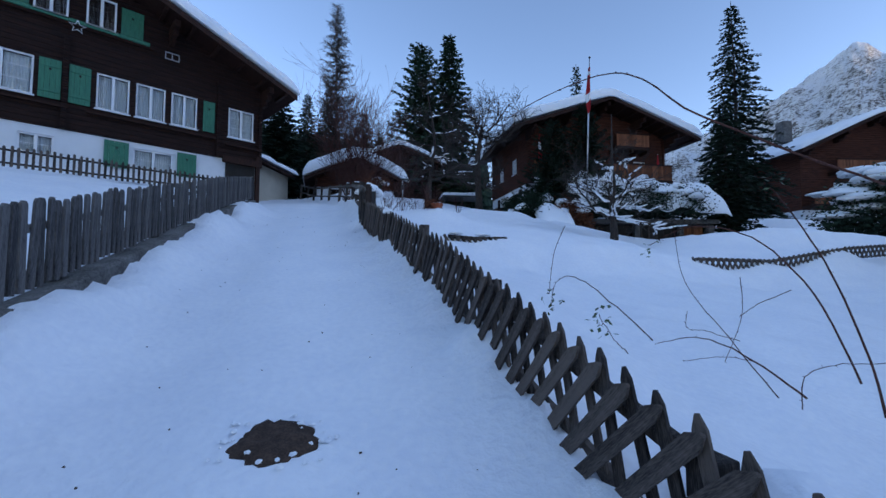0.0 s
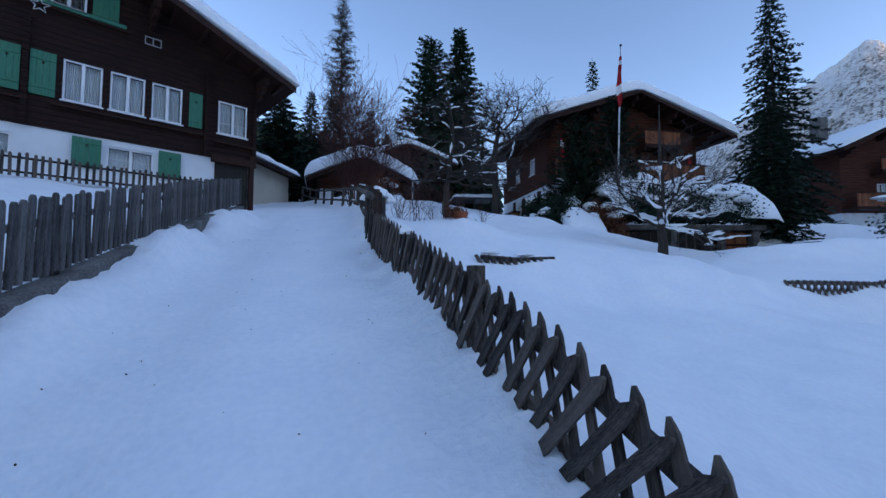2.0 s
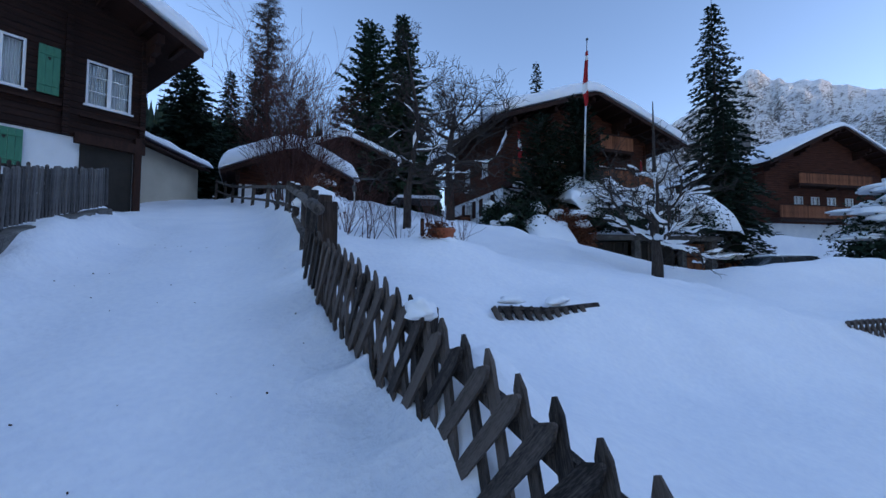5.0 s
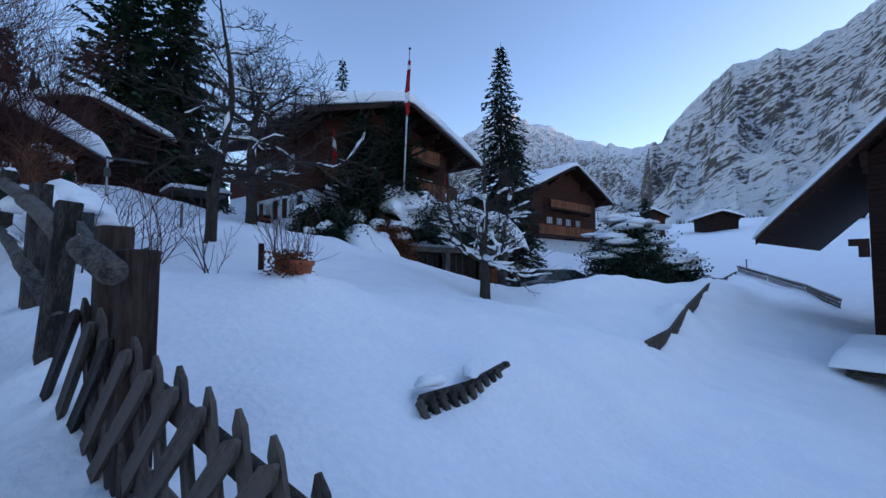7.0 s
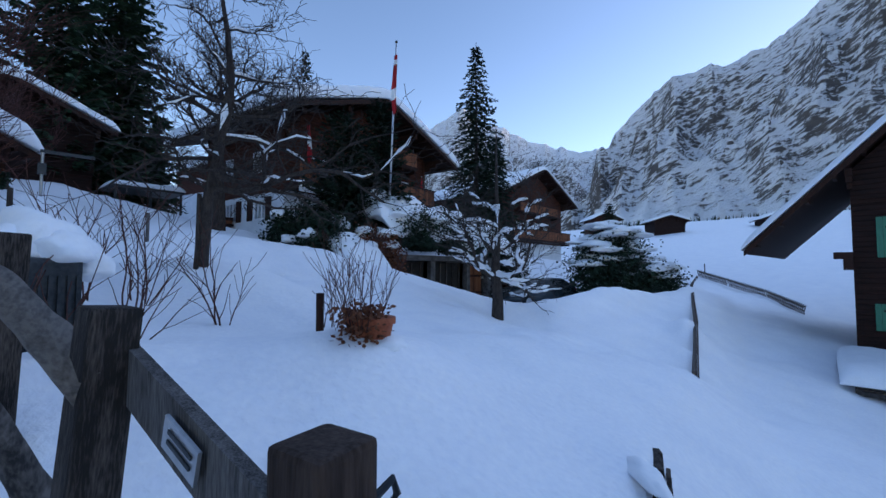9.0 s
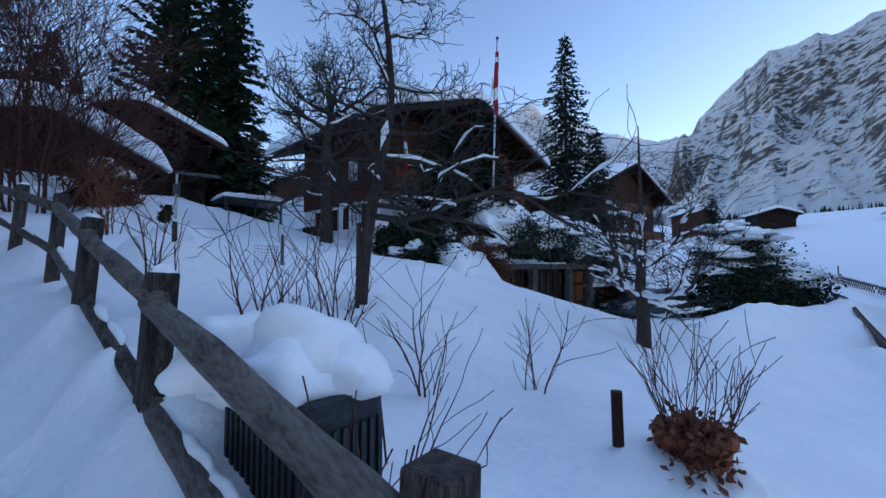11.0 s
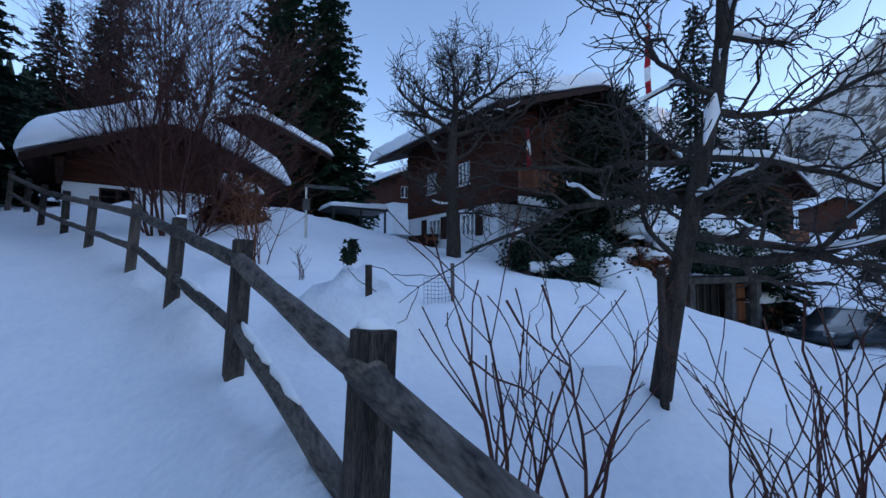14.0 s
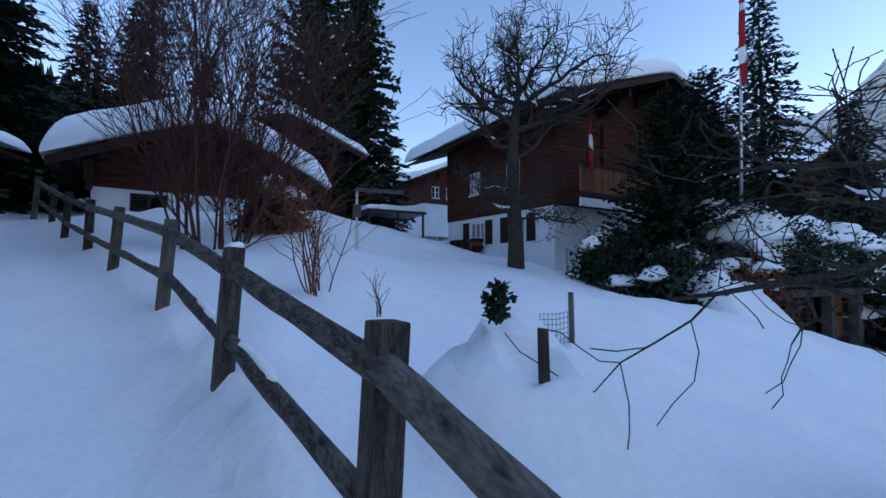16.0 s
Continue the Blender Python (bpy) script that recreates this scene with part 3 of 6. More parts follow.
sd = [(7.26 - 5.4, 8.9, 7.26 - 4.5, 10.0), (7.26 - 2.6, 8.9, 7.26 - 1.7, 10.0)]
bsd = [(7.18 - 5.3, 6.45, 7.18 - 4.2, 7.5), (7.18 - 2.4, 6.45, 7.18 - 1.4, 7.5)]
house_shell(brown, W2, D2, 4.7, 7.75, 11.6, R2, "wood_brown", fr, sd, "plaster", (), bsd)
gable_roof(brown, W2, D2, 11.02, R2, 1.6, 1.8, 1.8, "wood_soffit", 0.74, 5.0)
for h in fr:
    window(brown, *h, bars=2, cross=2, curtains=False)
left = pose(0, D2 - 0.22, 0, 0, 0, -90)
for h in sd:
    window(brown, *h, bars=2, cross=2, curtains=True, m=left)
for h in bsd:
    window(brown, *h, bars=2, cross=2, curtains=True, m=pose(0.04, D2 - 0.26, 0, 0, 0, -90))
for x in (7.18 - 5.95, 7.18 - 4.1, 7.18 - 3.0, 7.18 - 1.3):
    part("shutter", boxes((x, -0.045, 6.4, x + 0.5, -0.005, 7.55)), "wood_trim", brown, "dark board shutter", pose(0.04, D2 - 0.26, 0, 0, 0, -90))
log_ends(brown, W2, 7.8, 11.4, (0.1, 3.0, 6.6, 10.9), "wood_brown")


def balcony(parent, x0, x1, z, depth, h=1.15, y=0.0):
    """Floor on brackets, posts, a top rail and close boards."""
    deck = part("balcony", boxes((x0, y - depth, z - 0.16, x1, y - 0.01, z)), "wood_trim", parent, "timber balcony")
    n = int((x1 - x0) / 0.145)
    me = None
    for i in range(n):
        a = x0 + (x1 - x0) * i / n
        if me is None:
            bm = boxes((0.004, -0.03, 0, 0.135, 0, h - 0.1))
            ob = part("board", bm, "wood_orange", deck, "", pose(a, y - depth + 0.03, z + 0.02))
            me = ob.data
        else:
            ob = new("board", me)
            ob.parent, ob.matrix_basis = deck, pose(a, y - depth + 0.03, z + 0.02)
    part("top_rail", boxes((x0 - 0.05, y - depth - 0.06, z + h - 0.08, x1 + 0.05, y - depth + 0.08, z + h)), "wood_trim", deck)
    part("bottom_rail", boxes((x0 - 0.03, y - depth - 0.04, z - 0.1, x1 + 0.03, y - depth - 0.003, z + 0.05)), "wood_trim", deck)
    for x in (x0 + 0.08, (x0 + x1) / 2, x1 - 0.08):
        part("bracket", boxes((x - 0.07, y - depth + 0.1, z - 0.34, x + 0.07, y - 0.01, z - 0.165)), "wood_trim", deck)
    return deck


balcony(brown, 0.0, 10.6, 8.05, 1.25)
balcony(brown, 6.4, 9.0, 10.45, 1.0, 1.0)
part("balcony_front", boxes((0.0, -1.3, 7.55, 10.6, -1.2, 7.86)), "plaster", brown, "pale band under the balcony")

# second brown chalet farther along
second = thing("chalet", pose(31.0, 35.3, 0, 0, 0, 3.0), "brown log chalet with snowy roof beyond the spruce", "house")
W3, R3 = 13.0, 24.5
fr3 = [(3.0, 8.3, 4.0, 9.3), (4.8, 8.3, 5.8, 9.3), (6.6, 8.3, 7.6, 9.3), (8.6, 8.3, 9.6, 9.3)]
house_shell(second, W3, 10.0, 3.0, 6.9, 12.2, R3, "wood_brown", fr3, [], "plaster")
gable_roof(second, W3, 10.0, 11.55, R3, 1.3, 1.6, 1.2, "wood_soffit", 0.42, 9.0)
for h in fr3:
    window(second, *h, bars=1, cross=2, curtains=True)
balcony(second, 0.0, 13.0, 7.2, 1.2)
balcony(second, 2.5, 10.5, 10.2, 0.9, 1.0)
part("chimney", soft_box(2.4, 4.0, 14.2, 3.3, 4.9, 16.3, 0.03), "concrete", second)

# dark house below the lane
lower = thing("chalet", pose(19.3, 9.4, 0, 0, 0, -90), "black-brown chalet with steep snowy roof and green shutters", "house")
W4, R4 = 8.0, 45.5
fr4 = [(1.22, 4.42, 1.84, 5.9), (1.06, 1.8, 1.66, 2.66), (3.2, 4.42, 3.9, 5.9), (3.2, 1.8, 3.9, 2.66)]
house_shell(lower, W4, 9.0, -0.2, -0.1, 7.6, R4, "wood_black", fr4, [])
gable_roof(lower, W4, 9.0, 4.55, R4, 3.15, 0.8, 0.8, "wood_soffit", 0.32, 13.0, 0.3)
for h in fr4:
    window(lower, *h, bars=1, cross=2, curtains=False)
for a in ((0.62, 4.35, 1.14, 5.8), (0.5, 1.75, 0.98, 2.7), (1.9, 4.35, 2.4, 5.8), (1.74, 1.75, 2.3, 2.7)):
    shutter(lower, *a)
for z in (3.2, 6.35):
    part("dentil_band", boxes((0, -0.07, z, W4, -0.003, z + 0.1), *[(0.1 + i * 0.1, -0.1, z + 0.03, 0.15 + i * 0.1, -0.072, z + 0.08) for i in range(76)]), "wood_trim", lower)
part("eave_bracket", boxes((-0.5, -0.5, 4.3, 0.02, -0.3, 4.55), (-0.25, -0.5, 3.9, 0.02, -0.3, 4.298)), "wood_trim", lower)

# small barn past the bend
barn = thing("barn", pose(-9.0, 28.9, 0, 0, 0, 17), "low timber barn under a heavy snow roof", "barn")
house_shell(barn, 5.6, 6.0, 5.2, 7.6, 8.4, 25, "wood_brown", [], [], "plaster", [(0.9, 6.95, 1.8, 7.5)])
gable_roof(barn, 5.6, 6.0, 7.95, 25, 0.8, 0.9, 0.6, "wood_soffit", 0.95, 17.0, 0.6)
window(barn, 0.9, 6.95, 1.8, 7.5, y=0.04, cross=1, curtains=False, paint="wood_trim")

# beige garage beside the lane
shed = thing("garage", pose(-16.6, 24.2, 0, 0, 0, -6), "beige plastered garage with snow on its roof", "garage")
house_shell(shed, 5.2, 5.0, 5.0, 5.05, 8.2, 4, "plaster_beige", [(4.1, 7.0, 4.6, 7.9)], [], "plaster_beige")
gable_roof(shed, 5.2, 5.0, 8.15, 12, 0.5, 0.5, 0.3, "wood_soffit", 0.3, 21.0, 0.25)
window(shed, 4.1, 7.0, 4.6, 7.9, bars=0, cross=0, curtains=False)


# ---- fences ----
def picket_run(label, p0, p1, z_of, h, gap, width, mat, post_every=2.4, lo=0.12, hi=0.5):
    """A picket fence from p0 to p1: pointed pickets, two rails, posts; each picket is its own part."""
    a, b = Vector(p0), Vector(p1)
    length, d = (b - a).length, (b - a).normalized()
    ang = math.degrees(math.atan2(d.y, d.x))
    th = thing("picket_fence", pose(a.x, a.y, 0), label, "fence")
    meshes = []
    for v in range(4):
        bm = bmesh.new()
        hh, tip = h + (v - 1.5) * 0.012, width * (0.35 + 0.1 * (v % 2))
        prism(bm, [(-width / 2, 0), (width / 2, 0), (width / 2, hh - tip), (width * 0.2, hh), (-width * 0.2, hh), (-width / 2, hh - tip)], -0.012, 0.012)
        bmesh.ops.recalc_face_normals(bm, faces=bm.faces[:])
        me = bpy.data.meshes.new("picket")
        bm.to_mesh(me)
        bm.free()
        me.materials.append(M[mat])
        meshes.append(me)
    n = int(length / gap)
    for i in range(n + 1):
        q = a + d * (i * gap)
        ob = new("picket", random.choice(meshes))
        ob.parent = th
        ob.matrix_basis = pose(q.x - a.x, q.y - a.y, z_of(q.x, q.y) + random.uniform(-0.015, 0.015), random.uniform(-1.5, 1.5), random.uniform(-1.6, 1.6), ang + random.uniform(-2, 2))
    side = Vector((-d.y, d.x))
    for k in (lo, hi):
        bm = bmesh.new()
        pts = [(a + d * (length * i / 12) + side * 0.04 - a) for i in range(13)]
        tube(bm, [(q.x, q.y, z_of(q.x + a.x, q.y + a.y) + k) for q in pts], [0.035] * 13, 6)
        part("rail", bm, mat, th)
    for i in range(int(length / post_every) + 1):
        q = a + d * min(length, i * post_every) + side * 0.11
        part("post", soft_box(-0.05, -0.05, -0.4, 0.05, 0.05, h - 0.1, 0.01), mat, th, "", pose(q.x - a.x, q.y - a.y, z_of(q.x, q.y), 0, 0, ang))
    return th


picket_run("weathered grey picket fence on a low wall beside the lane", (wall_x(-3.0) - 0.06, -3.0), (wall_x(14.4) - 0.06, 14.4), lambda x, y: hill(y) + 0.52, 0.74, 0.115, 0.075, "wood_grey")
picket_run("dark weathered picket fence in front of the chalet", (-16.5, 7.7), (-8.0, 16.2), lambda x, y: max(4.62, land(x, y)) - 0.05 if y < 20 else 0, 0.62, 0.15, 0.07, "wood_dark_grey")

bm = bmesh.new()
prev = None
for i in range(122):
    y = -4 + i * 0.152
    c, zt = wall_x(y), hill(y) + 0.46 + noise.noise((y * 1.3, 0.0, 0.0)) * 0.03
    f = 0.06 + noise.noise((y * 2.2, 3.0, 0.0)) * 0.03
    ring = [bm.verts.new(q) for q in ((c - 0.2, y, zt - 1.0), (c - 0.2, y, zt), (c + f - 0.03, y, zt), (c + f, y, zt - 0.03), (c + f + 0.02, y, zt - 1.0))]
    if prev:
        for k in range(5):
            bm.faces.new((prev[k], prev[(k + 1) % 5], ring[(k + 1) % 5], ring[k]))
    else:
        bm.faces.new(ring)
    prev = ring
bm.faces.new(prev[::-1])
tagged(part("garden_wall", bm, "concrete"), "low rough concrete garden wall, partly under snow", "wall", kind="structure")


def lattice_run(y0, y1):
    """Crossed half-round slats, pointed on top, nailed over two rails: each slat is its own part."""

    def bow(y):
        """The run is not quite straight: it swings towards the lane at its upper end."""
        return -0.055 * max(0.0, y - 6.4) ** 1.12 + 0.06 * math.exp(-((y - 4.5) / 1.3) ** 2) - 0.05 * math.exp(-((y - 1.2) / 1.0) ** 2)

    ax, bx = fence_x(y0), fence_x(y1)
    th = thing("lattice_fence", pose(ax, y0, hill(y0)), "weathered crossed-slat timber fence half buried in snow", "fence")
    slope = math.degrees(math.atan(0.262))
    ang = math.degrees(math.atan2(y1 - y0, bx - ax))
    d = Vector((bx - ax, y1 - y0)).normalized()
    side = Vector((d.y, -d.x))
    length = math.hypot(bx - ax, y1 - y0)
    # slats hang from their pointed tops, crossed evenly about the slope's upright
    layers = {0: [], 1: []}
    for v in range(8):
        bm = bmesh.new()
        front = v < 4
        L = (0.68 if front else 0.78) + 0.02 * (v % 4)
        r = (0.034 if front else 0.027) + 0.0015 * (v % 3)
        pts = [(-r, 0), (-r * 0.8, -r * 0.7), (-r * 0.35, -r * 1.02), (r * 0.35, -r * 1.02), (r * 0.8, -r * 0.7), (r, 0)]
        n = len(pts)
        lo = [bm.verts.new((x * 0.94, y * 0.94, -L)) for x, y in pts]
        low = [bm.verts.new((x, y, -L + 0.012)) for x, y in pts]
        mid = [bm.verts.new((x * 1.02, y, -0.052)) for x, y in pts]
        tip = [bm.verts.new((x * 0.3, y * 0.45 - 0.005, 0)) for x, y in pts]
        for p, q in ((lo, low), (low, mid), (mid, tip)):
            for k in range(n):
                bm.faces.new((p[k], p[(k + 1) % n], q[(k + 1) % n], q[k]))
        bm.faces.new(lo[::-1]), bm.faces.new(tip)
        bmesh.ops.recalc_face_normals(bm, faces=bm.faces[:])
        me = bpy.data.meshes.new("slat")
        bm.to_mesh(me)
        bm.free()
        me.materials.append(M["wood_dark_grey"])
        layers[v // 4].append(me)
    gap = 0.172
    n = int(length / gap)
    for lay, lean, top in ((0, -44.5, 0.725), (1, 15.5, 0.755)):
        for i in range(n + 1):
            q = d * (i * gap + 0.06 * lay + random.uniform(-0.008, 0.008)) + side * (0.045 if lay else 0.0)
            ob = new("slat", random.choice(layers[lay]))
            ob.parent = th
            yy = y0 + q.y
            ob.matrix_basis = pose(q.x + bow(yy), q.y, hill(yy) - hill(y0) + top - 0.06 * (1 - smooth(2.2, 5.0, yy)) + random.uniform(-0.014, 0.014), random.uniform(-1.5, 1.5), lean + random.uniform(-2.0, 2.0), ang + random.uniform(-2, 2))
    for k in (0.18, 0.56):
        bm = bmesh.new()
        tube(bm, [(d.x * s + side.x * 0.105 + bow(y0 + d.y * s), d.y * s + side.y * 0.105, hill(y0 + d.y * s) - hill(y0) + k - 0.06 * (1 - smooth(2.2, 5.0, y0 + d.y * s))) for s in np.linspace(0, length, 14)], [0.045] * 14, 8)
        part("rail", bm, "wood_dark_grey", th)
    for yp, top in ((1.4, 0.56), (3.25, 0.64), (5.32, 0.77), (7.25, 0.72)):
        s = (yp - y0) / d.y
        part("post", soft_box(-0.058, -0.058, -0.5, 0.058, 0.058, top, 0.012), "wood_dark_grey", th, "dark square post", pose(d.x * s + side.x * 0.11 + bow(yp), d.y * s + side.y * 0.11, hill(y0 + d.y * s) - hill(y0), 0, 0, ang))
    return th


lattice_run(-1.6, 9.45)

POSTS = [(-1.95, 10.13, 3.76), (-2.2, 11.11, 4.0), (-2.65, 12.76, 4.35), (-3.1, 14.52, 4.75), (-3.56, 16.31, 5.15), (-4.2, 18.0, 5.46), (-5.0, 19.95, 5.83), (-5.99, 21.68, 6.15), (-6.91, 23.34, 6.46), (-7.85, 24.99, 6.81), (-8.78, 26.65, 7.22), (-9.78, 28.26, 7.66)]


def rail_fence():
    th = thing("rail_fence", pose(POSTS[0][0], POSTS[0][1], POSTS[0][2] - 1.0), "dark weathered post and rail fence along the lane", "fence")
    o = Vector((POSTS[0][0], POSTS[0][1], POSTS[0][2] - 1.0))
    for x, y, z in POSTS:
        p = part("post", soft_box(-0.058, -0.058, -1.35, 0.058, 0.058, 0.0, 0.012), "wood_dark_grey", th, "", pose(x - o.x - 0.02, y - o.y, z - o.z, random.uniform(-1.5, 1.5), random.uniform(1, 4), 18 + random.uniform(-6, 6)))
    for drop, r in ((0.135, 0.054), (0.6, 0.046)):
        for i in range(len(POSTS) - 1):
            a, b = Vector(POSTS[i]), Vector(POSTS[i + 1])
            n = Vector((a.y - b.y, b.x - a.x, 0)).normalized()
            a, b = a + n * (0.1 if i == 1 else 0.05), b + n * (0.1 if i == 0 else 0.05)
            if i == 0:
                a.z -= 0.06
            bm = bmesh.new()
            pts = [a.lerp(b, t) + Vector((0, 0, -drop + 0.014 * math.sin(t * 3.1 + i) + 0.004 * math.sin(t * 11 + i))) - o for t in (-0.03, 0.1, 0.2, 0.3, 0.4, 0.5, 0.6, 0.7, 0.8, 0.9, 1.03)]
            tube(bm, pts, [r * (1 + 0.05 * math.sin(i * 2 + k) + 0.03 * math.sin(k * 2.7 + i * 5)) for k in range(11)], 12)
            part("rail", bm, "rail_wood", th, smooth=True)
    return th


rail_fence()


# ---- trees ----
def mesh_part(name, verts, faces, mat, parent, label="", smooth_on=False):
    me = bpy.data.meshes.new(name)
    me.from_pydata(verts, [], faces)
    if smooth_on:
        me.polygons.foreach_set("use_smooth", [True] * len(faces))
    me.materials.append(M[mat])
    ob = new(name, me)
    ob.parent = parent
    return tagged(ob, label)


def conifer(x, y, z, h, r, seed, mat="needles", label="tall dark green spruce in the snow", power=0.85, bare=0.06, dens=1.0, droop=0.35, ragged=0.25, spray=0.34, name="spruce_tree", up=0.0):
    """A conifer: tapered trunk, whorls of drooping branches, each set with many small needle sprays."""
    rg = random.Random(seed)
    th = thing(name, pose(x, y, z - 0.3), label, "tree")
    bm = bmesh.new()
    tube(bm, [(0.12 * math.sin(k * 1.3 + seed) * k / 8, 0.1 * math.cos(k + seed) * k / 8, h * k / 8) for k in range(9)], [max(0.02, h * 0.014 * (1 - k / 8.3)) for k in range(9)], 8)
    part("trunk", bm, "bark", th, smooth=True)
    vs, fs, bv = [], [], bmesh.new()
    level = h * bare
    while level < h * 0.985:
        f = level / h
        reach = r * (1 - f) ** power * (1 + 0.12 * math.sin(level * 2.1 + seed))
        count = max(3, int((5 + 3 * (1 - f)) * dens))
        a0 = rg.uniform(0, math.tau)
        for k in range(count):
            ln = reach * rg.uniform(1 - ragged * 2, 1 + ragged * 0.5) + 0.12
            az = a0 + k * math.tau / count + rg.uniform(-0.35, 0.35)
            dx, dy = math.cos(az), math.sin(az)
            rise = up + 0.25 * f
            pts = []
            for s in range(5):
                q = s / 4
                pts.append((dx * ln * q, dy * ln * q, level + ln * (rise * q - droop * q * q + 0.12 * q ** 3) + rg.uniform(-0.03, 0.03)))
            if ln > 0.7 and h < 40:
                tube(bv, pts, [0.022 * (1 - q * 0.2) * min(1, ln / 2) for q in range(5)], 3, False)
            n = int((8 + ln * 15) * dens)
            for s in range(n):
                q = (s + rg.random()) / n
                q = 0.1 + 0.9 * q
                i = min(3, int(q * 4))
                g = q * 4 - i
                p = [pts[i][c] * (1 - g) + pts[i + 1][c] * g for c in range(3)]
                side = rg.choice((-1, 1)) * rg.uniform(0.2, 1.0)
                o = Vector((dx * 0.7 - dy * side, dy * 0.7 + dx * side, rg.uniform(-0.75, 0.25))).normalized()
                L = spray * rg.uniform(0.6, 1.35) * (0.55 + 0.55 * (1 - f))
                w = o.cross(Vector((rg.uniform(-0.5, 0.5), rg.uniform(-0.5, 0.5), 1))).normalized() * L * 0.3
                b = len(vs)
                p = Vector(p)
                vs.extend((p, p + o * L * 0.55 + w, p + o * L, p + o * L * 0.5 - w))
                fs.append((b, b + 1, b + 2, b + 3))
        level += h * 0.012 + 0.13
    part("bough_frame", bv, "bark", th)
    tagged(mesh_part("crown", vs, fs, mat, th), kind="stuff")
    return th


def grow(out, rg, p, d, r, ln, depth, wig, lift, kids, spread=0.8):
    """Recursive branching: collects (points, radii) of every branch."""
    n = 7 if depth > 1 else (5 if depth > 0 else 4)
    pts, rad = [p.copy()], [r]
    for k in range(n):
        d = (d + Vector((rg.uniform(-wig, wig), rg.uniform(-wig, wig), rg.uniform(-wig, wig) + lift))).normalized()
        p = p + d * ln / n
        pts.append(p.copy())
        rad.append(r * (1 - 0.62 * (k + 1) / n))
        if depth > 0:
            for _ in range(kids if k > 0 else kids // 2):
                if rg.random() < 0.8:
                    az = rg.uniform(0, math.tau)
                    o = Vector((math.cos(az), math.sin(az), rg.uniform(-0.3, 0.75)))
                    dd = (d * rg.uniform(0.5, 1.1) + o * spread).normalized()
                    grow(out, rg, p, dd, rad[-1] * rg.uniform(0.45, 0.7), ln * rg.uniform(0.32, 0.6), depth - 1, wig * 1.15, lift, kids, spread)
    out.append((pts, rad))


def branch_mesh(out, thin=0.004):
    bm = bmesh.new()
    for pts, rad in out:
        tube(bm, pts, [max(thin, q) for q in rad], 7 if rad[0] > 0.05 else (5 if rad[0] > 0.02 else 3), rad[0] > 0.02)
    return bm


def branch_snow(out, rg, lim=0.014, share=0.75, fat=1.0):
    """Snow lying along the upper side of the flatter branches."""
    bm = bmesh.new()
    for pts, rad in out:
        if rad[0] < lim or rg.random() > share:
            continue
        run, rr = [], []
        for i in range(len(pts) - 1):
            d = (pts[i + 1] - pts[i]).normalized()
            if abs(d.z) < 0.62:
                if rg.random() < 0.22 and len(run) > 2:
                    rr[0] *= 0.4
                    rr[-1] *= 0.4
                    tube(bm, run, rr, 6)
                    run, rr = [], []
                for q in (0.0, 0.5):
                    p = pts[i].lerp(pts[i + 1], q)
                    r = rad[i]
                    run.append(p + Vector((rg.uniform(-0.01, 0.01), rg.uniform(-0.01, 0.01), r * 0.75 + 0.012)))
                    rr.append((r * 0.7 + 0.014) * rg.uniform(0.5, 1.5) * fat)
            else:
                if len(run) > 2:
                    rr[0] *= 0.4
                    rr[-1] *= 0.4
                    tube(bm, run, rr, 6)
                run, rr = [], []
        if len(run) > 2:
            rr[0] *= 0.4
            rr[-1] *= 0.4
            tube(bm, run, rr, 6)
    return bm


def bare_tree(x, y, z, trunk, limbs, seed, label, snow=True, kids=2, depth=2, wig=0.22, mat="bark", name="fruit_tree", thin=0.006, share=0.75, fat=1.0, lift=0.03, spread=0.8):
    """trunk: points and radii from the foot; limbs: (height share, azimuth in degrees, rise, length, radius)."""
    rg = random.Random(seed)
    th = thing(name, pose(x, y, z - 0.25), label, "tree")
    tp = [Vector(p) for p, _ in trunk]
    tr = [q for _, q in trunk]
    bm = bmesh.new()
    tube(bm, tp, tr, 10)
    part("trunk", bm, mat, th, smooth=True)
    if snow and name == "fruit_tree":
        lo, hi = len(tp) // 3, len(tp) * 2 // 3
        run = [tp[k].lerp(tp[k + 1], q) for k in range(lo, hi) for q in (0.0, 0.33, 0.66)]
        bm = bmesh.new()
        tube(bm, [p + Vector((-tr[lo] * 0.55, -tr[lo] * 0.4, 0.02)) for p in run], [tr[lo] * max(0.05, 0.1 + 1.3 * noise.noise((p.z * 3.7, seed, 0.0))) for k, p in enumerate(run)], 7)
        part("trunk_snow", bm, "snow_soft", th, "snow caught along the trunk", smooth=True)
    out = []
    for hs, az, rise, ln, r in limbs:
        s = hs * (len(tp) - 1)
        i = min(len(tp) - 2, int(s))
        p = tp[i].lerp(tp[i + 1], s - i)
        a = radians(az)
        grow(out, rg, p, Vector((math.sin(a), math.cos(a), rise)).normalized(), r, ln, depth, wig, lift, kids, spread)
    tagged(part("twig_crown", branch_mesh(out, thin), mat, th), kind="stuff")
    if snow:
        part("branch_snow", branch_snow(out, rg, share=share, fat=fat), "snow_soft", th, "snow lying on the branches", smooth=True)
    return th


# conifers
conifer(22.2, 30.6, 2.6, 20.0, 3.9, 1, "needles_dark", "tall slim dark spruce beside the brown chalet", 0.75, 0.03, 1.25, 0.5, 0.16, 0.36)
conifer(16.9, 24.3, 2.4, 10.0, 2.1, 2, "needles_dark", "smaller dark spruce beside the driveway", 0.7, 0.04, 1.3, 0.45, 0.2, 0.3)
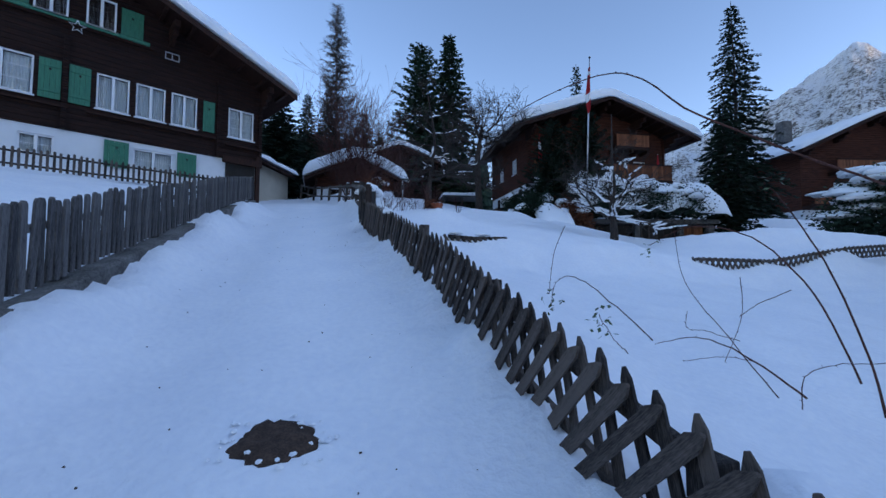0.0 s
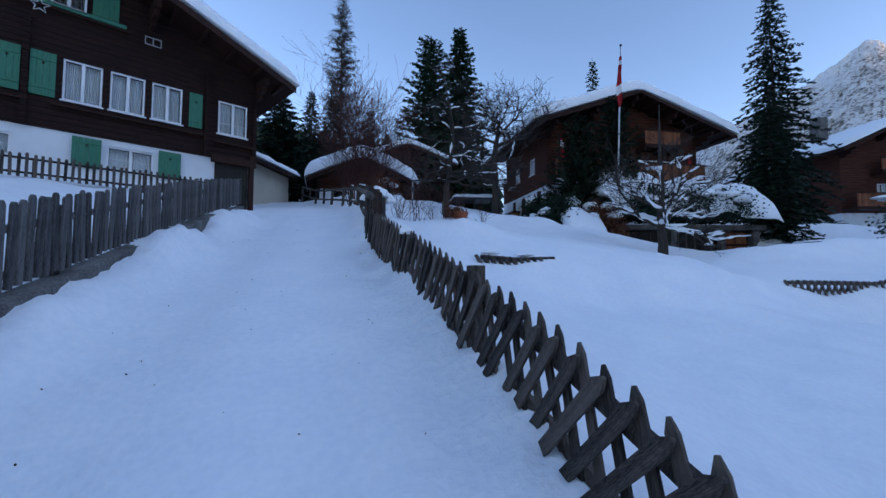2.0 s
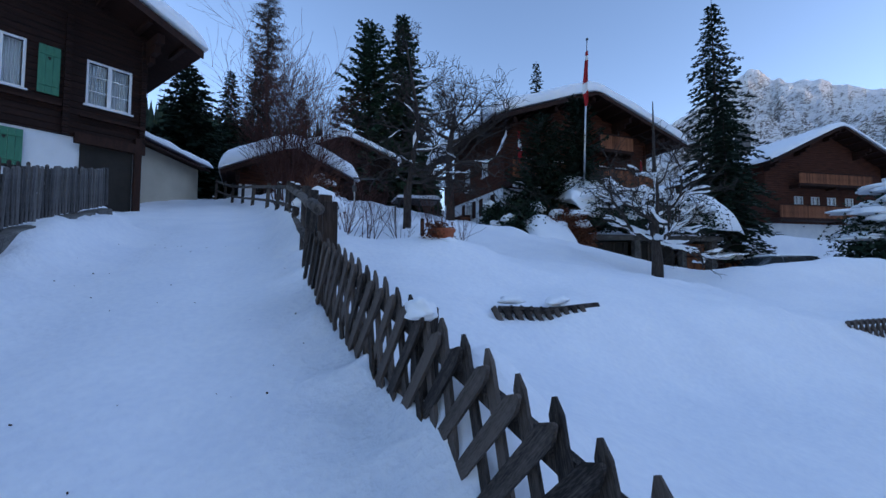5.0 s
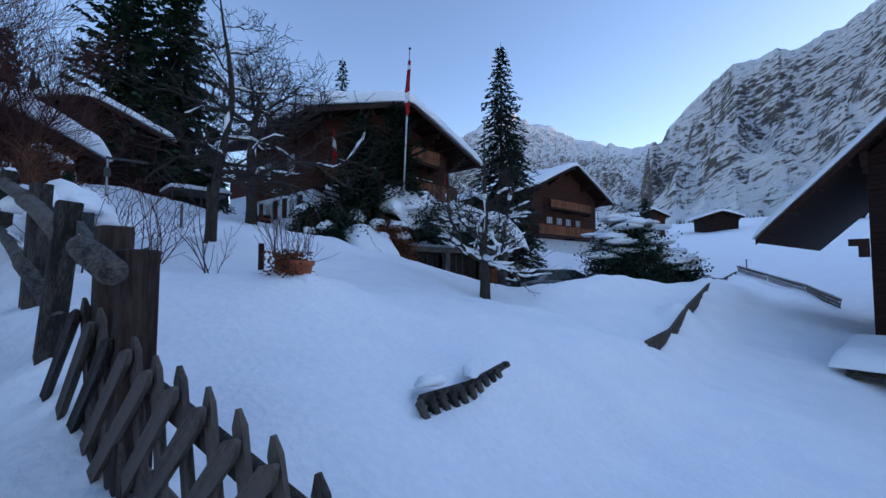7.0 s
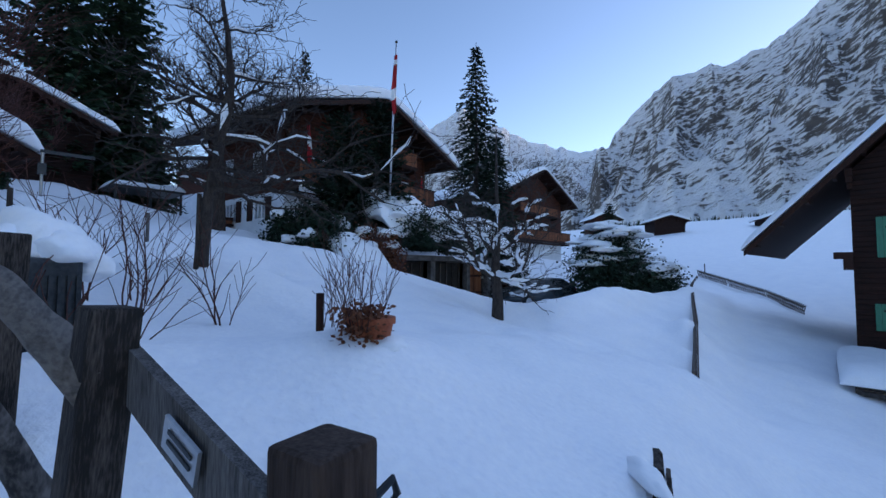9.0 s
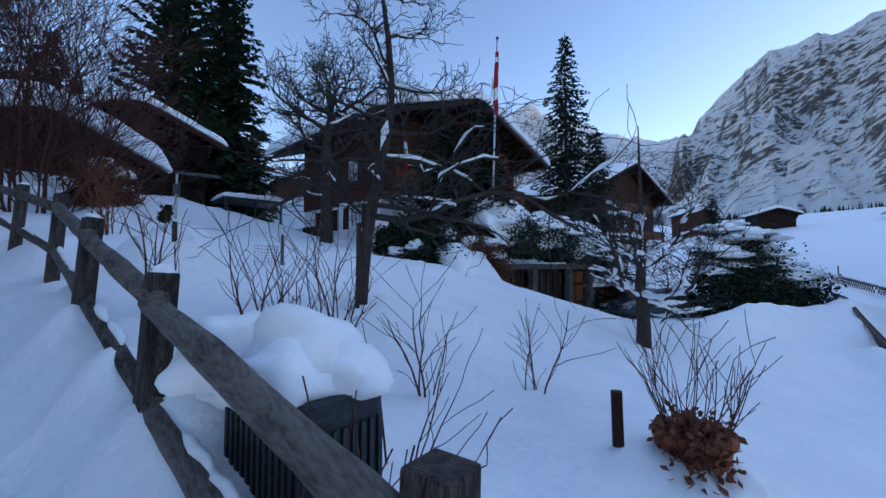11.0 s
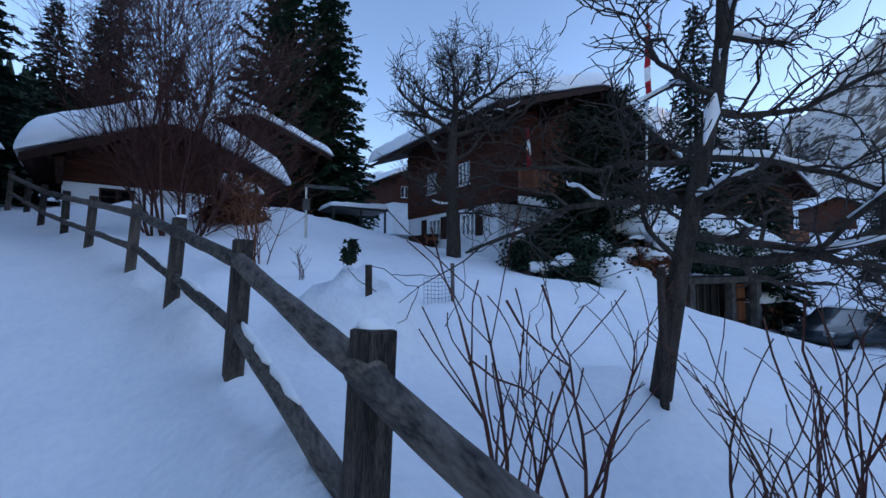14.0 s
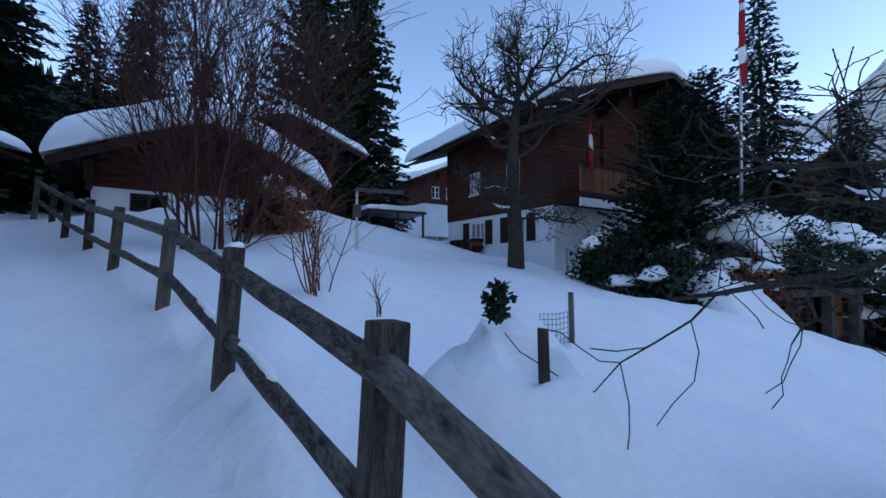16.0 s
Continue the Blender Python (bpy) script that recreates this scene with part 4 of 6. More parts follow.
conifer(-2.3, 41.0, 7.4, 17.8, 3.7, 3, "needles", "green pine with upswept branches and open crown", 0.45, 0.08, 1.25, 0.1, 0.35, 0.5, "pine_tree", 0.25)
conifer(0.7, 43.0, 7.4, 20.2, 3.7, 4, "needles", "tall green spruce with drooping branches", 0.6, 0.05, 1.35, 0.35, 0.25, 0.46)
conifer(16.5, 49.8, 9.0, 18.7, 2.6, 5, "needles_dark", "distant dark spruce behind the roof", 0.8, 0.1, 0.8, 0.35, 0.25, 0.45)
conifer(-15.1, 45.0, 9.5, 12.4, 2.8, 6, "needles_dark", "dark spruce on the slope above the barn", 0.8, 0.05, 1.0, 0.4, 0.2, 0.4)
conifer(-13.2, 46.5, 9.5, 13.6, 2.9, 7, "needles_dark", "dark spruce on the slope above the barn", 0.8, 0.05, 1.0, 0.4, 0.2, 0.4)
conifer(-9.0, 46.0, 9.0, 11.0, 3.3, 8, "needles_dark", "dark spruce on the slope above the barn", 0.7, 0.05, 1.0, 0.4, 0.25, 0.4)
conifer(-6.2, 49.0, 9.0, 9.0, 3.0, 9, "needles_dark", "dark spruce on the slope above the barn", 0.8, 0.05, 1.0, 0.4, 0.25, 0.4)
conifer(-13.4, 33.0, 6.5, 9.8, 3.0, 10, "needles_dark", "broad dark conifer beside the garage", 0.55, 0.02, 1.6, 0.35, 0.15, 0.36)
conifer(-17.2, 31.5, 6.5, 10.5, 3.0, 11, "needles_dark", "broad dark conifer beside the garage", 0.6, 0.02, 1.3, 0.35, 0.2, 0.36)
conifer(3.4, 47.0, 8.5, 7.5, 1.8, 12, "needles_dark", "small dark spruce behind the chalet", 0.8, 0.05, 1.0, 0.4, 0.2, 0.36)
conifer(-5.5, 38.0, 7.4, 5.5, 2.3, 13, "needles_dark", "low dark conifer behind the barn", 0.5, 0.02, 1.2, 0.3, 0.3, 0.36)
conifer(44.5, 30.0, 4.0, 8.0, 1.6, 14, "needles_dark", "rounded dark conifer beside the far chalet", 0.6, 0.02, 1.2, 0.3, 0.2, 0.36)


def larch(x, y, z, h, r, seed):
    """A bare larch: straight trunk, level thin branches and hanging twigs."""
    rg = random.Random(seed)
    th = thing("larch_tree", pose(x, y, z), "tall bare larch with thin grey brown branches", "tree")
    bm = bmesh.new()
    tube(bm, [(0, 0, h * k / 10) for k in range(11)], [0.24 * (1 - k / 10.3) for k in range(11)], 8)
    part("trunk", bm, "bark", th, smooth=True)
    out = []
    lv = h * 0.1
    while lv < h * 0.98:
        f = lv / h
        for _ in range(7):
            az, ln = rg.uniform(0, math.tau), (r * (1 - f) ** 0.6 + 0.15) * rg.uniform(0.5, 1.1)
            d = Vector((math.cos(az), math.sin(az), 0.1))
            p = Vector((0, 0, lv + rg.uniform(-0.1, 0.1)))
            pts = [p + d * ln * q + Vector((0, 0, -0.28 * ln * q * (1 - q) + 0.12 * ln * q ** 3)) for q in (0, 0.25, 0.5, 0.75, 1)]
            out.append((pts, [0.035 * (1 - f) + 0.015, 0.03, 0.024, 0.018, 0.01]))
            for q in range(int(ln * 11)):
                s = rg.random()
                i = min(3, int(s * 4))
                b = pts[i].lerp(pts[i + 1], s * 4 - i)
                e = Vector((rg.uniform(-0.5, 0.5), rg.uniform(-0.5, 0.5), rg.uniform(-0.9, 0.2))) * rg.uniform(0.3, 0.8)
                out.append(([b, b + e * 0.5 + d * 0.1, b + e + d * 0.25], [0.018, 0.015, 0.011]))
        lv += 0.26
    tagged(part("twig_crown", branch_mesh(out), "bark", th), kind="stuff")


larch(-12.2, 46.0, 8.5, 24.3, 3.4, 21)

# fruit trees
def stake(x, y, top, h, r, mat, label, square=False):
    bm = soft_box(-r, -r, 0, r, r, h + 0.3, r * 0.2) if square else bmesh.new()
    if not square:
        tube(bm, [(0, 0, 0), (0.01, 0, h * 0.5), (0, 0.01, h + 0.3)], [r, r * 0.95, r * 0.9], 10)
    return tagged(part("stake", bm, mat, None, "", pose(x, y, top - h - 0.3, 0, 1.5, 20)), label, "stake")


bare_tree(-0.51, 15.57, 4.0, [((0, 0, 0), 0.09), ((0.0, -0.1, 0.55), 0.08), ((0.0, -0.2, 1.05), 0.078), ((0.07, -0.28, 1.6), 0.07), ((0.13, -0.35, 2.05), 0.062), ((0.2, -0.42, 2.5), 0.056), ((0.18, -0.5, 2.95), 0.05), ((0.1, -0.57, 3.5), 0.036), ((0.0, -0.6, 4.0), 0.024), ((-0.1, -0.6, 4.7), 0.01)],
          [(0.27, 100, -0.02, 2.8, 0.048), (0.26, 250, 0.6, 0.9, 0.026), (0.3, 140, 0.05, 1.7, 0.038), (0.36, 318, 0.34, 2.2, 0.034), (0.33, 60, 0.08, 2.0, 0.04), (0.36, 200, 0.4, 0.9, 0.026), (0.44, 300, 0.35, 1.8, 0.03), (0.44, 110, 0.15, 1.6, 0.034), (0.47, 20, 0.25, 1.4, 0.03),
           (0.53, 85, 0.2, 1.4, 0.03), (0.56, 290, 0.25, 1.3, 0.027), (0.61, 180, 0.3, 0.9, 0.023), (0.66, 70, 0.35, 1.0, 0.023), (0.71, 270, 0.35, 1.0, 0.021), (0.78, 110, 0.4, 0.9, 0.018), (0.82, 330, 0.4, 0.8, 0.016), (0.88, 60, 0.6, 0.7, 0.012), (0.92, 230, 0.6, 0.7, 0.011), (0.97, 140, 0.8, 0.6, 0.009)],
          31, "bare old apple tree with snow on its long level branches", kids=2, wig=0.46, fat=0.85, share=0.42, lift=-0.005, spread=0.85, thin=0.0042)
stake(-0.62, 15.42, 4.95, 0.9, 0.035, "bark", "leaning support stake beside the apple tree")
bare_tree(6.57, 15.8, 2.2, [((0, 0, 0), 0.19), ((0.03, 0, 1.1), 0.15), ((0.0, 0.05, 2.0), 0.12), ((0.05, 0, 3.0), 0.08), ((0.0, 0, 4.0), 0.05), ((0.05, 0.05, 5.8), 0.012)],
          [(0.31, 90, 0.1, 2.4, 0.06), (0.33, 270, 0.15, 2.3, 0.06), (0.36, 180, 0.1, 2.3, 0.05), (0.36, 0, 0.1, 2.3, 0.05), (0.42, 45, 0.25, 2.1, 0.05), (0.44, 225, 0.25, 2.1, 0.05), (0.48, 135, 0.3, 2.0, 0.045), (0.5, 315, 0.3, 2.0, 0.045),
           (0.58, 80, 0.4, 1.6, 0.04), (0.6, 260, 0.4, 1.5, 0.04), (0.66, 170, 0.5, 1.3, 0.03), (0.7, 350, 0.6, 1.2, 0.03)],
          32, "bare spreading apple tree with thick snow on its branches", kids=2, wig=0.36, fat=1.5, share=0.8, lift=0.03, spread=0.9)
bare_tree(2.2, 25.2, 5.0, [((0, 0, 0), 0.27), ((0.02, 0, 1.2), 0.22), ((-0.05, 0, 2.6), 0.19), ((-0.05, 0, 4.0), 0.17), ((0.1, 0.1, 5.0), 0.12), ((0.25, 0.1, 6.1), 0.05)],
          [(0.55, 100, 0.2, 2.2, 0.07), (0.6, 260, 0.25, 2.0, 0.07), (0.7, 95, 0.4, 3.2, 0.1), (0.73, 275, 0.4, 2.4, 0.09), (0.78, 180, 0.5, 2.1, 0.08), (0.8, 10, 0.5, 2.1, 0.08), (0.84, 80, 0.6, 2.6, 0.08), (0.86, 300, 0.7, 1.9, 0.07), (0.92, 120, 0.8, 1.9, 0.05), (0.95, 230, 0.9, 1.4, 0.05), (0.99, 60, 1.0, 1.5, 0.04), (0.42, 200, 0.0, 1.8, 0.05), (0.4, 60, -0.05, 1.8, 0.05), (0.34, 280, -0.05, 1.5, 0.04), (0.3, 120, -0.1, 1.5, 0.04)],
          33, "old bare pear tree with a dense twiggy crown", kids=3, depth=2, wig=0.42, share=0.12, thin=0.0085, name="pear_tree", spread=1.0)


def shrub(x, y, z, h, r, stems, seed, label, mat="bark_red", kids=2, depth=1, thin=0.004, thick=0.014, lean=0.4, name="bare_shrub", snow=False):
    """A many-stemmed leafless shrub."""
    rg = random.Random(seed)
    th = thing(name, pose(x, y, z - 0.1), label, "shrub")
    for k in range(stems):
        out = []
        a = rg.uniform(0, math.tau)
        d = Vector((math.cos(a) * lean * rg.uniform(0.2, 1), math.sin(a) * lean * rg.uniform(0.2, 1), 1)).normalized()
        grow(out, rg, Vector((math.cos(a) * r * 0.3, math.sin(a) * r * 0.3, 0)), d, thick * rg.uniform(0.7, 1.2), h * rg.uniform(0.65, 1.05), depth, 0.2, 0.04, kids, 0.6)
        part("stem", branch_mesh(out, thin), mat, th)
        if snow:
            part("stem_snow", branch_snow(out, rg, 0.01, 0.5), "snow_soft", th)
    return th


shrub(-5.4, 24.6, hill(24.6) - 0.5, 5.7, 1.2, 15, 41, "tall leafless shrub with dense dark brown stems", "bark_red", depth=2, kids=3, thin=0.006, thick=0.034, lean=0.6, name="tall_shrub")
shrub(-4.0, 33.0, 7.0, 4.2, 1.0, 8, 43, "tall leafless shrub behind the barn", depth=2, kids=2, thin=0.009, thick=0.035, lean=0.4, name="tall_shrub")
BERRY = ((-2.7, 14.25, 0.95, 4), (-1.85, 13.7, 1.15, 4), (-1.5, 13.95, 1.15, 4), (-0.75, 13.55, 0.95, 4), (0.35, 13.3, 1.0, 4), (-1.95, 14.85, 1.0, 4), (-1.4, 14.3, 1.0, 4), (-2.95, 19.6, 0.45, 3))
for i, (x, y, h, st) in enumerate(BERRY):
    shrub(x, y, land(x, y), h, 0.22, st, 50 + i, "leafless pruned berry bush in the snow", depth=1, kids=2, thick=0.0115, lean=0.6 if x > -2.5 else 0.3, thin=0.003, name="berry_bush")
shrub(-3.5, 20.4, land(-3.5, 20.4), 1.5, 0.35, 12, 60, "clump of dry brown garden stalks", "dead_leaf", depth=1, thick=0.014, lean=0.35, name="dry_stalks")


def leafy(x, y, z, rx, ry, rz, n, leaf, mat, seed, label, name="evergreen_bush", snow=0, twigs=60, leafw=0.4):
    """A dense bush: twigs with many small leaves in uneven clumps, and snow pads on top."""
    rg = random.Random(seed)
    th = thing(name, pose(x, y, z), label, "bush")
    out = []
    for _ in range(twigs):
        a, e = rg.uniform(0, math.tau), rg.uniform(0.1, 1.5)
        q = Vector((math.cos(a) * math.cos(e) * rx, math.sin(a) * math.cos(e) * ry, math.sin(e) * rz)) * rg.uniform(0.7, 1.1)
        out.append(([Vector((0, 0, 0)), q * 0.5 + Vector((0, 0, 0.08)), q], [0.02, 0.014, 0.006]))
    tagged(part("twig_frame", branch_mesh(out), "bark", th), kind="stuff")
    vs, fs = [], []
    clumps = []
    for _ in range(max(8, n // 45)):
        a, e = rg.uniform(0, math.tau), math.asin(rg.uniform(0.0, 1.0))
        k = rg.uniform(0.62, 1.0)
        clumps.append(Vector((math.cos(a) * math.cos(e) * rx * k, math.sin(a) * math.cos(e) * ry * k, math.sin(e) * rz * k)))
    for i in range(n):
        c = rg.choice(clumps)
        s = min(rx, ry, rz) * 0.2
        p = c + Vector((rg.gauss(0, s), rg.gauss(0, s), rg.gauss(0, s * 0.8)))
        p.z = max(p.z, 0.02)
        o = Vector((rg.uniform(-1, 1), rg.uniform(-1, 1), rg.uniform(-0.8, 0.6))).normalized()
        L = leaf * rg.uniform(0.6, 1.4)
        w = o.cross(Vector((rg.uniform(-1, 1), rg.uniform(-1, 1), 1))).normalized() * L * leafw
        b = len(vs)
        vs.extend((p, p + o * L * 0.5 + w, p + o * L, p + o * L * 0.5 - w))
        fs.append((b, b + 1, b + 2, b + 3))
    tagged(mesh_part("foliage", vs, fs, mat, th), kind="stuff")
    for k in range(snow):
        c = max(rg.sample(clumps, min(len(clumps), 4)), key=lambda q: q.z)
        part("snow_pad", snow_lump(rg.uniform(0.2, 0.42) * rx, rg.uniform(0.2, 0.42) * ry, rg.uniform(0.16, 0.3), rg.random() * 50), "snow_soft", th, "", pose(c.x * 1.1, c.y * 1.1, c.z * 1.06 + 0.1, 0, 0, rg.uniform(0, 360)), smooth=True)
    return th


def snow_lump(rx, ry, rz, seed):
    """A soft uneven pad of snow with a flattish underside."""
    bm = bmesh.new()
    bmesh.ops.create_icosphere(bm, subdivisions=3, radius=1.0)
    for v in bm.verts:
        d = 1 + noise.noise(v.co * 1.3 + Vector((seed, 0, 0))) * 0.45 + noise.noise(v.co * 3.1 + Vector((seed, 0, 0))) * 0.14
        v.co = Vector((v.co.x * rx * d, v.co.y * ry * d, v.co.z * rz * d * (1.0 if v.co.z > 0 else 0.5)))
    return bm


# snow-laden shrub beside the driveway, hedge over the garage, bank shrubs
leafy(20.6, 19.0, 2.0, 2.6, 2.2, 4.3, 15000, 0.15, "needles_dark", 71, "big dark evergreen bush laden with snow", snow=44, twigs=160)
leafy(22.4, 17.4, 1.8, 1.8, 1.6, 2.6, 7000, 0.14, "needles_dark", 72, "dark evergreen bush laden with snow", snow=24, twigs=80)
for i, (x, y, z, rx, rz, n, sn) in enumerate(((5.2, 22.6, 4.3, 1.2, 1.6, 3500, 5), (6.9, 22.2, 3.6, 1.2, 2.0, 4500, 9), (5.6, 24.6, 5.0, 1.2, 1.5, 3000, 5), (8.9, 22.7, 4.9, 1.5, 1.7, 5500, 14), (11.0, 22.7, 4.8, 1.5, 1.6, 5500, 14), (13.2, 22.9, 4.7, 1.5, 1.5, 5500, 14), (4.4, 23.9, 4.9, 1.0, 1.1, 2500, 2))):
    leafy(x, y, z, rx, rx * 0.85, rz, n * 2, 0.11, "needles_dark" if i != 1 else "dead_leaf", 80 + i, "dark bush on the bank, capped with snow" if i != 1 else "brown leafy bush on the bank with snow", snow=sn, twigs=90)
for i, (x, y, z, rx, rz) in enumerate(((10.2, 26.6, 5.2, 1.0, 1.9), (11.8, 26.9, 5.1, 1.1, 1.7), (13.6, 27.2, 5.0, 1.1, 1.6))):
    leafy(x, y, z, rx, rx * 0.8, rz, 2600, 0.1, "needles_dark", 180 + i, "bush under the balcony buried in thick snow", snow=16, twigs=60)
leafy(-4.2, 26.3, 6.0, 0.85, 0.8, 1.7, 3500, 0.12, "dead_leaf", 90, "brown bush beside the barn, capped with snow", snow=5, twigs=90)
conifer(6.4, 23.7, 4.4, 6.2, 1.9, 91, "needles_dark", "bushy dark yew in front of the balcony", 0.5, 0.02, 2.3, 0.15, 0.3, 0.19, "yew_tree", 0.35)
conifer(8.4, 24.0, 4.8, 7.0, 1.7, 92, "needles_dark", "bushy dark yew in front of the balcony", 0.5, 0.02, 2.3, 0.15, 0.3, 0.19, "yew_tree", 0.35)

# ---- garage under the terrace ----
gar = thing("garage", pose(8.5, 23.4, 0, 0, 0, 2), "concrete garage with dark doorways and one reddish door under snowy bushes", "garage")
# back wall coloured near-black for the shade inside the garage
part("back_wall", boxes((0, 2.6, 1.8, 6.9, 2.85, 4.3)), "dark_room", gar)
part("side_wall", boxes((-0.2, 0.22, 1.8, 0.0, 2.85, 4.3)), "concrete", gar)
part("side_wall", boxes((6.9, 0.22, 1.8, 7.1, 2.85, 4.3)), "concrete", gar)
part("roof_slab", boxes((-0.3, -0.25, 4.305, 7.3, 5.0, 4.55)), "concrete", gar)
for x, w in ((-0.15, 0.24), (2.45, 0.3), (5.05, 0.24), (6.75, 0.34)):
    part("pillar", soft_box(x, -0.1, 1.8, x + w, 0.2, 4.3, 0.015), "concrete", gar)
for x0, x1, n in ((0.15, 2.4, 4), (2.8, 5.0, 5)):
    for i in range(n):
        x = x0 + (x1 - x0) * (i + 0.5) / n
        part("door_stile", boxes((x, 0.3, 1.9, x + 0.07, 0.36, 4.2)), "wood_dark_grey", gar)
    # near-black sheet that paints the shade of the open doorway
    part("doorway_shade", boxes((x0, 0.38, 1.9, x1, 0.42, 4.25)), "dark_room", gar)
for i in range(10):
    part("door_board", boxes((5.35 + i * 0.138, 0.35, 1.9, 5.35 + i * 0.138 + 0.13, 0.39, 4.2)), "wood_orange", gar)
for z in (2.6, 3.5):
    part("door_rail", boxes((5.35, 0.31, z, 6.73, 0.345, z + 0.12)), "wood_brown", gar)

# woodpile
pile = thing("woodpile", pose(15.6, 23.5, 1.9, 0, 0, 4), "stack of split firewood under snow", "firewood")
rg = random.Random(5)
logm = []
for v in range(4):
    bm = bmesh.new()
    r = 0.085 + 0.012 * v
    n = 6
    a = [bm.verts.new((r * math.cos(k * math.tau / n + v) * rg.uniform(0.75, 1.1), 0, r * math.sin(k * math.tau / n + v) * rg.uniform(0.75, 1.1))) for k in range(n)]
    b = [bm.verts.new(q.co + Vector((0, 0.6, 0))) for q in a]
    bm.faces.new(a), bm.faces.new(b[::-1])
    for k in range(n):
        bm.faces.new((a[k], b[k], b[(k + 1) % n], a[(k + 1) % n]))
    bmesh.ops.recalc_face_normals(bm, faces=bm.faces[:])
    me = bpy.data.meshes.new("log")
    bm.to_mesh(me)
    bm.free()
    me.materials.append(M["wood_orange" if v == 3 else "wood_trim"])
    logm.append(me)


def stack(parent, cols, rows, y=0.0):
    for j in range(rows):
        for i in range(cols):
            ob = new("log", rg.choice(logm))
            ob.parent = parent
            ob.matrix_basis = pose(i * 0.185 + 0.09 * (j % 2) + rg.uniform(-0.02, 0.02), y + rg.uniform(-0.04, 0.04), 0.1 + j * 0.16, 0, rg.uniform(0, 360), 0)


stack(pile, 16, 9)
part("snow_cap", snow_cover(-0.2, 3.1, -0.1, 0.8, lambda x, y: 1.5, 0.4, 0.3, 0.15, 6.0, 0.06), "snow_soft", pile, smooth=True)
side_pile = thing("woodpile", brown.matrix_basis @ pose(-0.7, 6.4, 6.0, 0, 0, -90), "low stack of firewood against the white wall", "firewood")
stack(side_pile, 11, 4)


# ---- gate posts at the end of the crossed-slat fence ----
gate = thing("gate_posts", pose(-1.65, 9.1, hill(9.1)), "pair of dark square timber posts with a round log rail", "fence")
gz = hill(9.1)
part("post", soft_box(-0.066, -0.066, -0.4, 0.066, 0.066, 3.45 - gz, 0.014), "post_wood", gate, "", pose(0.0, -0.03, 0, 0, 0, 12))
part("post", soft_box(-0.066, -0.066, -0.4, 0.066, 0.066, 3.57 - gz, 0.014), "post_wood", gate, "", pose(-0.09, 0.3, 0, 0, 0, 14))
bm = bmesh.new()
tube(bm, [(-0.2, 0.145, 3.468 - gz), (-0.193, 0.128, 3.463 - gz), (-0.135, -0.03, 3.41 - gz), (-0.078, -0.18, 3.357 - gz), (-0.072, -0.194, 3.353 - gz)], [0.046, 0.053, 0.055, 0.053, 0.048], 16)
part("log_rail", bm, "rail_wood", gate, "round log rail", smooth=True)
bm = bmesh.new()
box(bm, -0.03, -0.36, -0.07, 0.0, 0.36, 0.07, pose(-0.2, 0.68, 3.5 - gz, 14, 0, 10))
part("board", bm, "wood_grey", gate)
bm = bmesh.new()
box(bm, -0.04, -0.08, -0.035, -0.032, 0.08, 0.035, pose(-0.2, 0.62, 3.5 - gz, 14, 0, 10))
sign = part("sign_plate", bm, "steel", gate, "small metal sign plate")
bm = bmesh.new()
for k in (-0.012, 0.01):
    box(bm, -0.044, -0.06, k, -0.0405, 0.05, k + 0.008, pose(-0.2, 0.62, 3.5 - gz, 14, 0, 10))
part("writing_bar", bm, "dark_metal", sign)
bm = bmesh.new()
tube(bm, [(0.0, 0.28, 3.45 - gz), (0.04, 0.28, 3.47 - gz), (0.05, 0.28, 3.44 - gz), (0.03, 0.28, 3.425 - gz)], [0.008] * 4, 6)
part("hook", bm, "dark_metal", gate)


def lump(x, y, z, rx, ry, rz, seed, label="soft lump of snow", name="snow_drift", smooth_on=True):
    return tagged(part(name, snow_lump(rx, ry, rz, seed), "snow_soft", None, "", pose(x, y, z, 0, 0, seed * 37), smooth=True), label, "snow")


# snow on posts and against the fences
lump(fence_x(7.25) + 0.03, 7.16, hill(7.25) + 0.7, 0.085, 0.085, 0.07, 6.95, "cap of snow on a fence post")
rs = random.Random(77)
for k, p in enumerate(POSTS[1:7]):
    if k in (1, 2, 4):
        lump(p[0] - 0.02, p[1] + 0.02, p[2] - 0.01, 0.06, 0.055, 0.045, p[1], "little snow cap on a rail post")

tagged(part("hedge_snow", snow_cover(7.0, 15.4, 21.8, 24.4, lambda x, y: 6.55 - 0.1 * (x - 7) + 0.75 * noise.noise((x * 0.8, y * 0.6, 3.0)) - 0.75 * max(0, 23.3 - y), 0.7, 0.5, 0.14, 3.0, 0.16), "snow_soft", None, "", smooth=True), "thick uneven blanket of snow on the hedge over the garage", "snow")
tagged(part("bank_snow", snow_cover(4.9, 6.7, 20.7, 22.4, lambda x, y: 3.85 + 0.62 * (y - 20.7) + 0.3 * noise.noise((x, y, 5.0)), 0.4, 0.5, 0.12, 8.0, 0.12), "snow_soft", None, "", smooth=True), "thick pillow of snow on the shrubs of the bank", "snow")

# snow lying on the lower rail
bm = bmesh.new()
for i in range(1, 8):
    a, b = Vector(POSTS[i]), Vector(POSTS[i + 1])
    for _ in range(3):
        t0 = rs.uniform(0.05, 0.75)
        t1 = t0 + rs.uniform(0.12, 0.3)
        pts = [a.lerp(b, t0 + (t1 - t0) * q) + Vector((-0.03 + rs.uniform(-0.01, 0.01), -0.01, -0.6 + 0.045)) for q in (0, 0.25, 0.5, 0.75, 1)]
        tube(bm, pts, [0.008, 0.024, 0.027, 0.024, 0.008], 8)
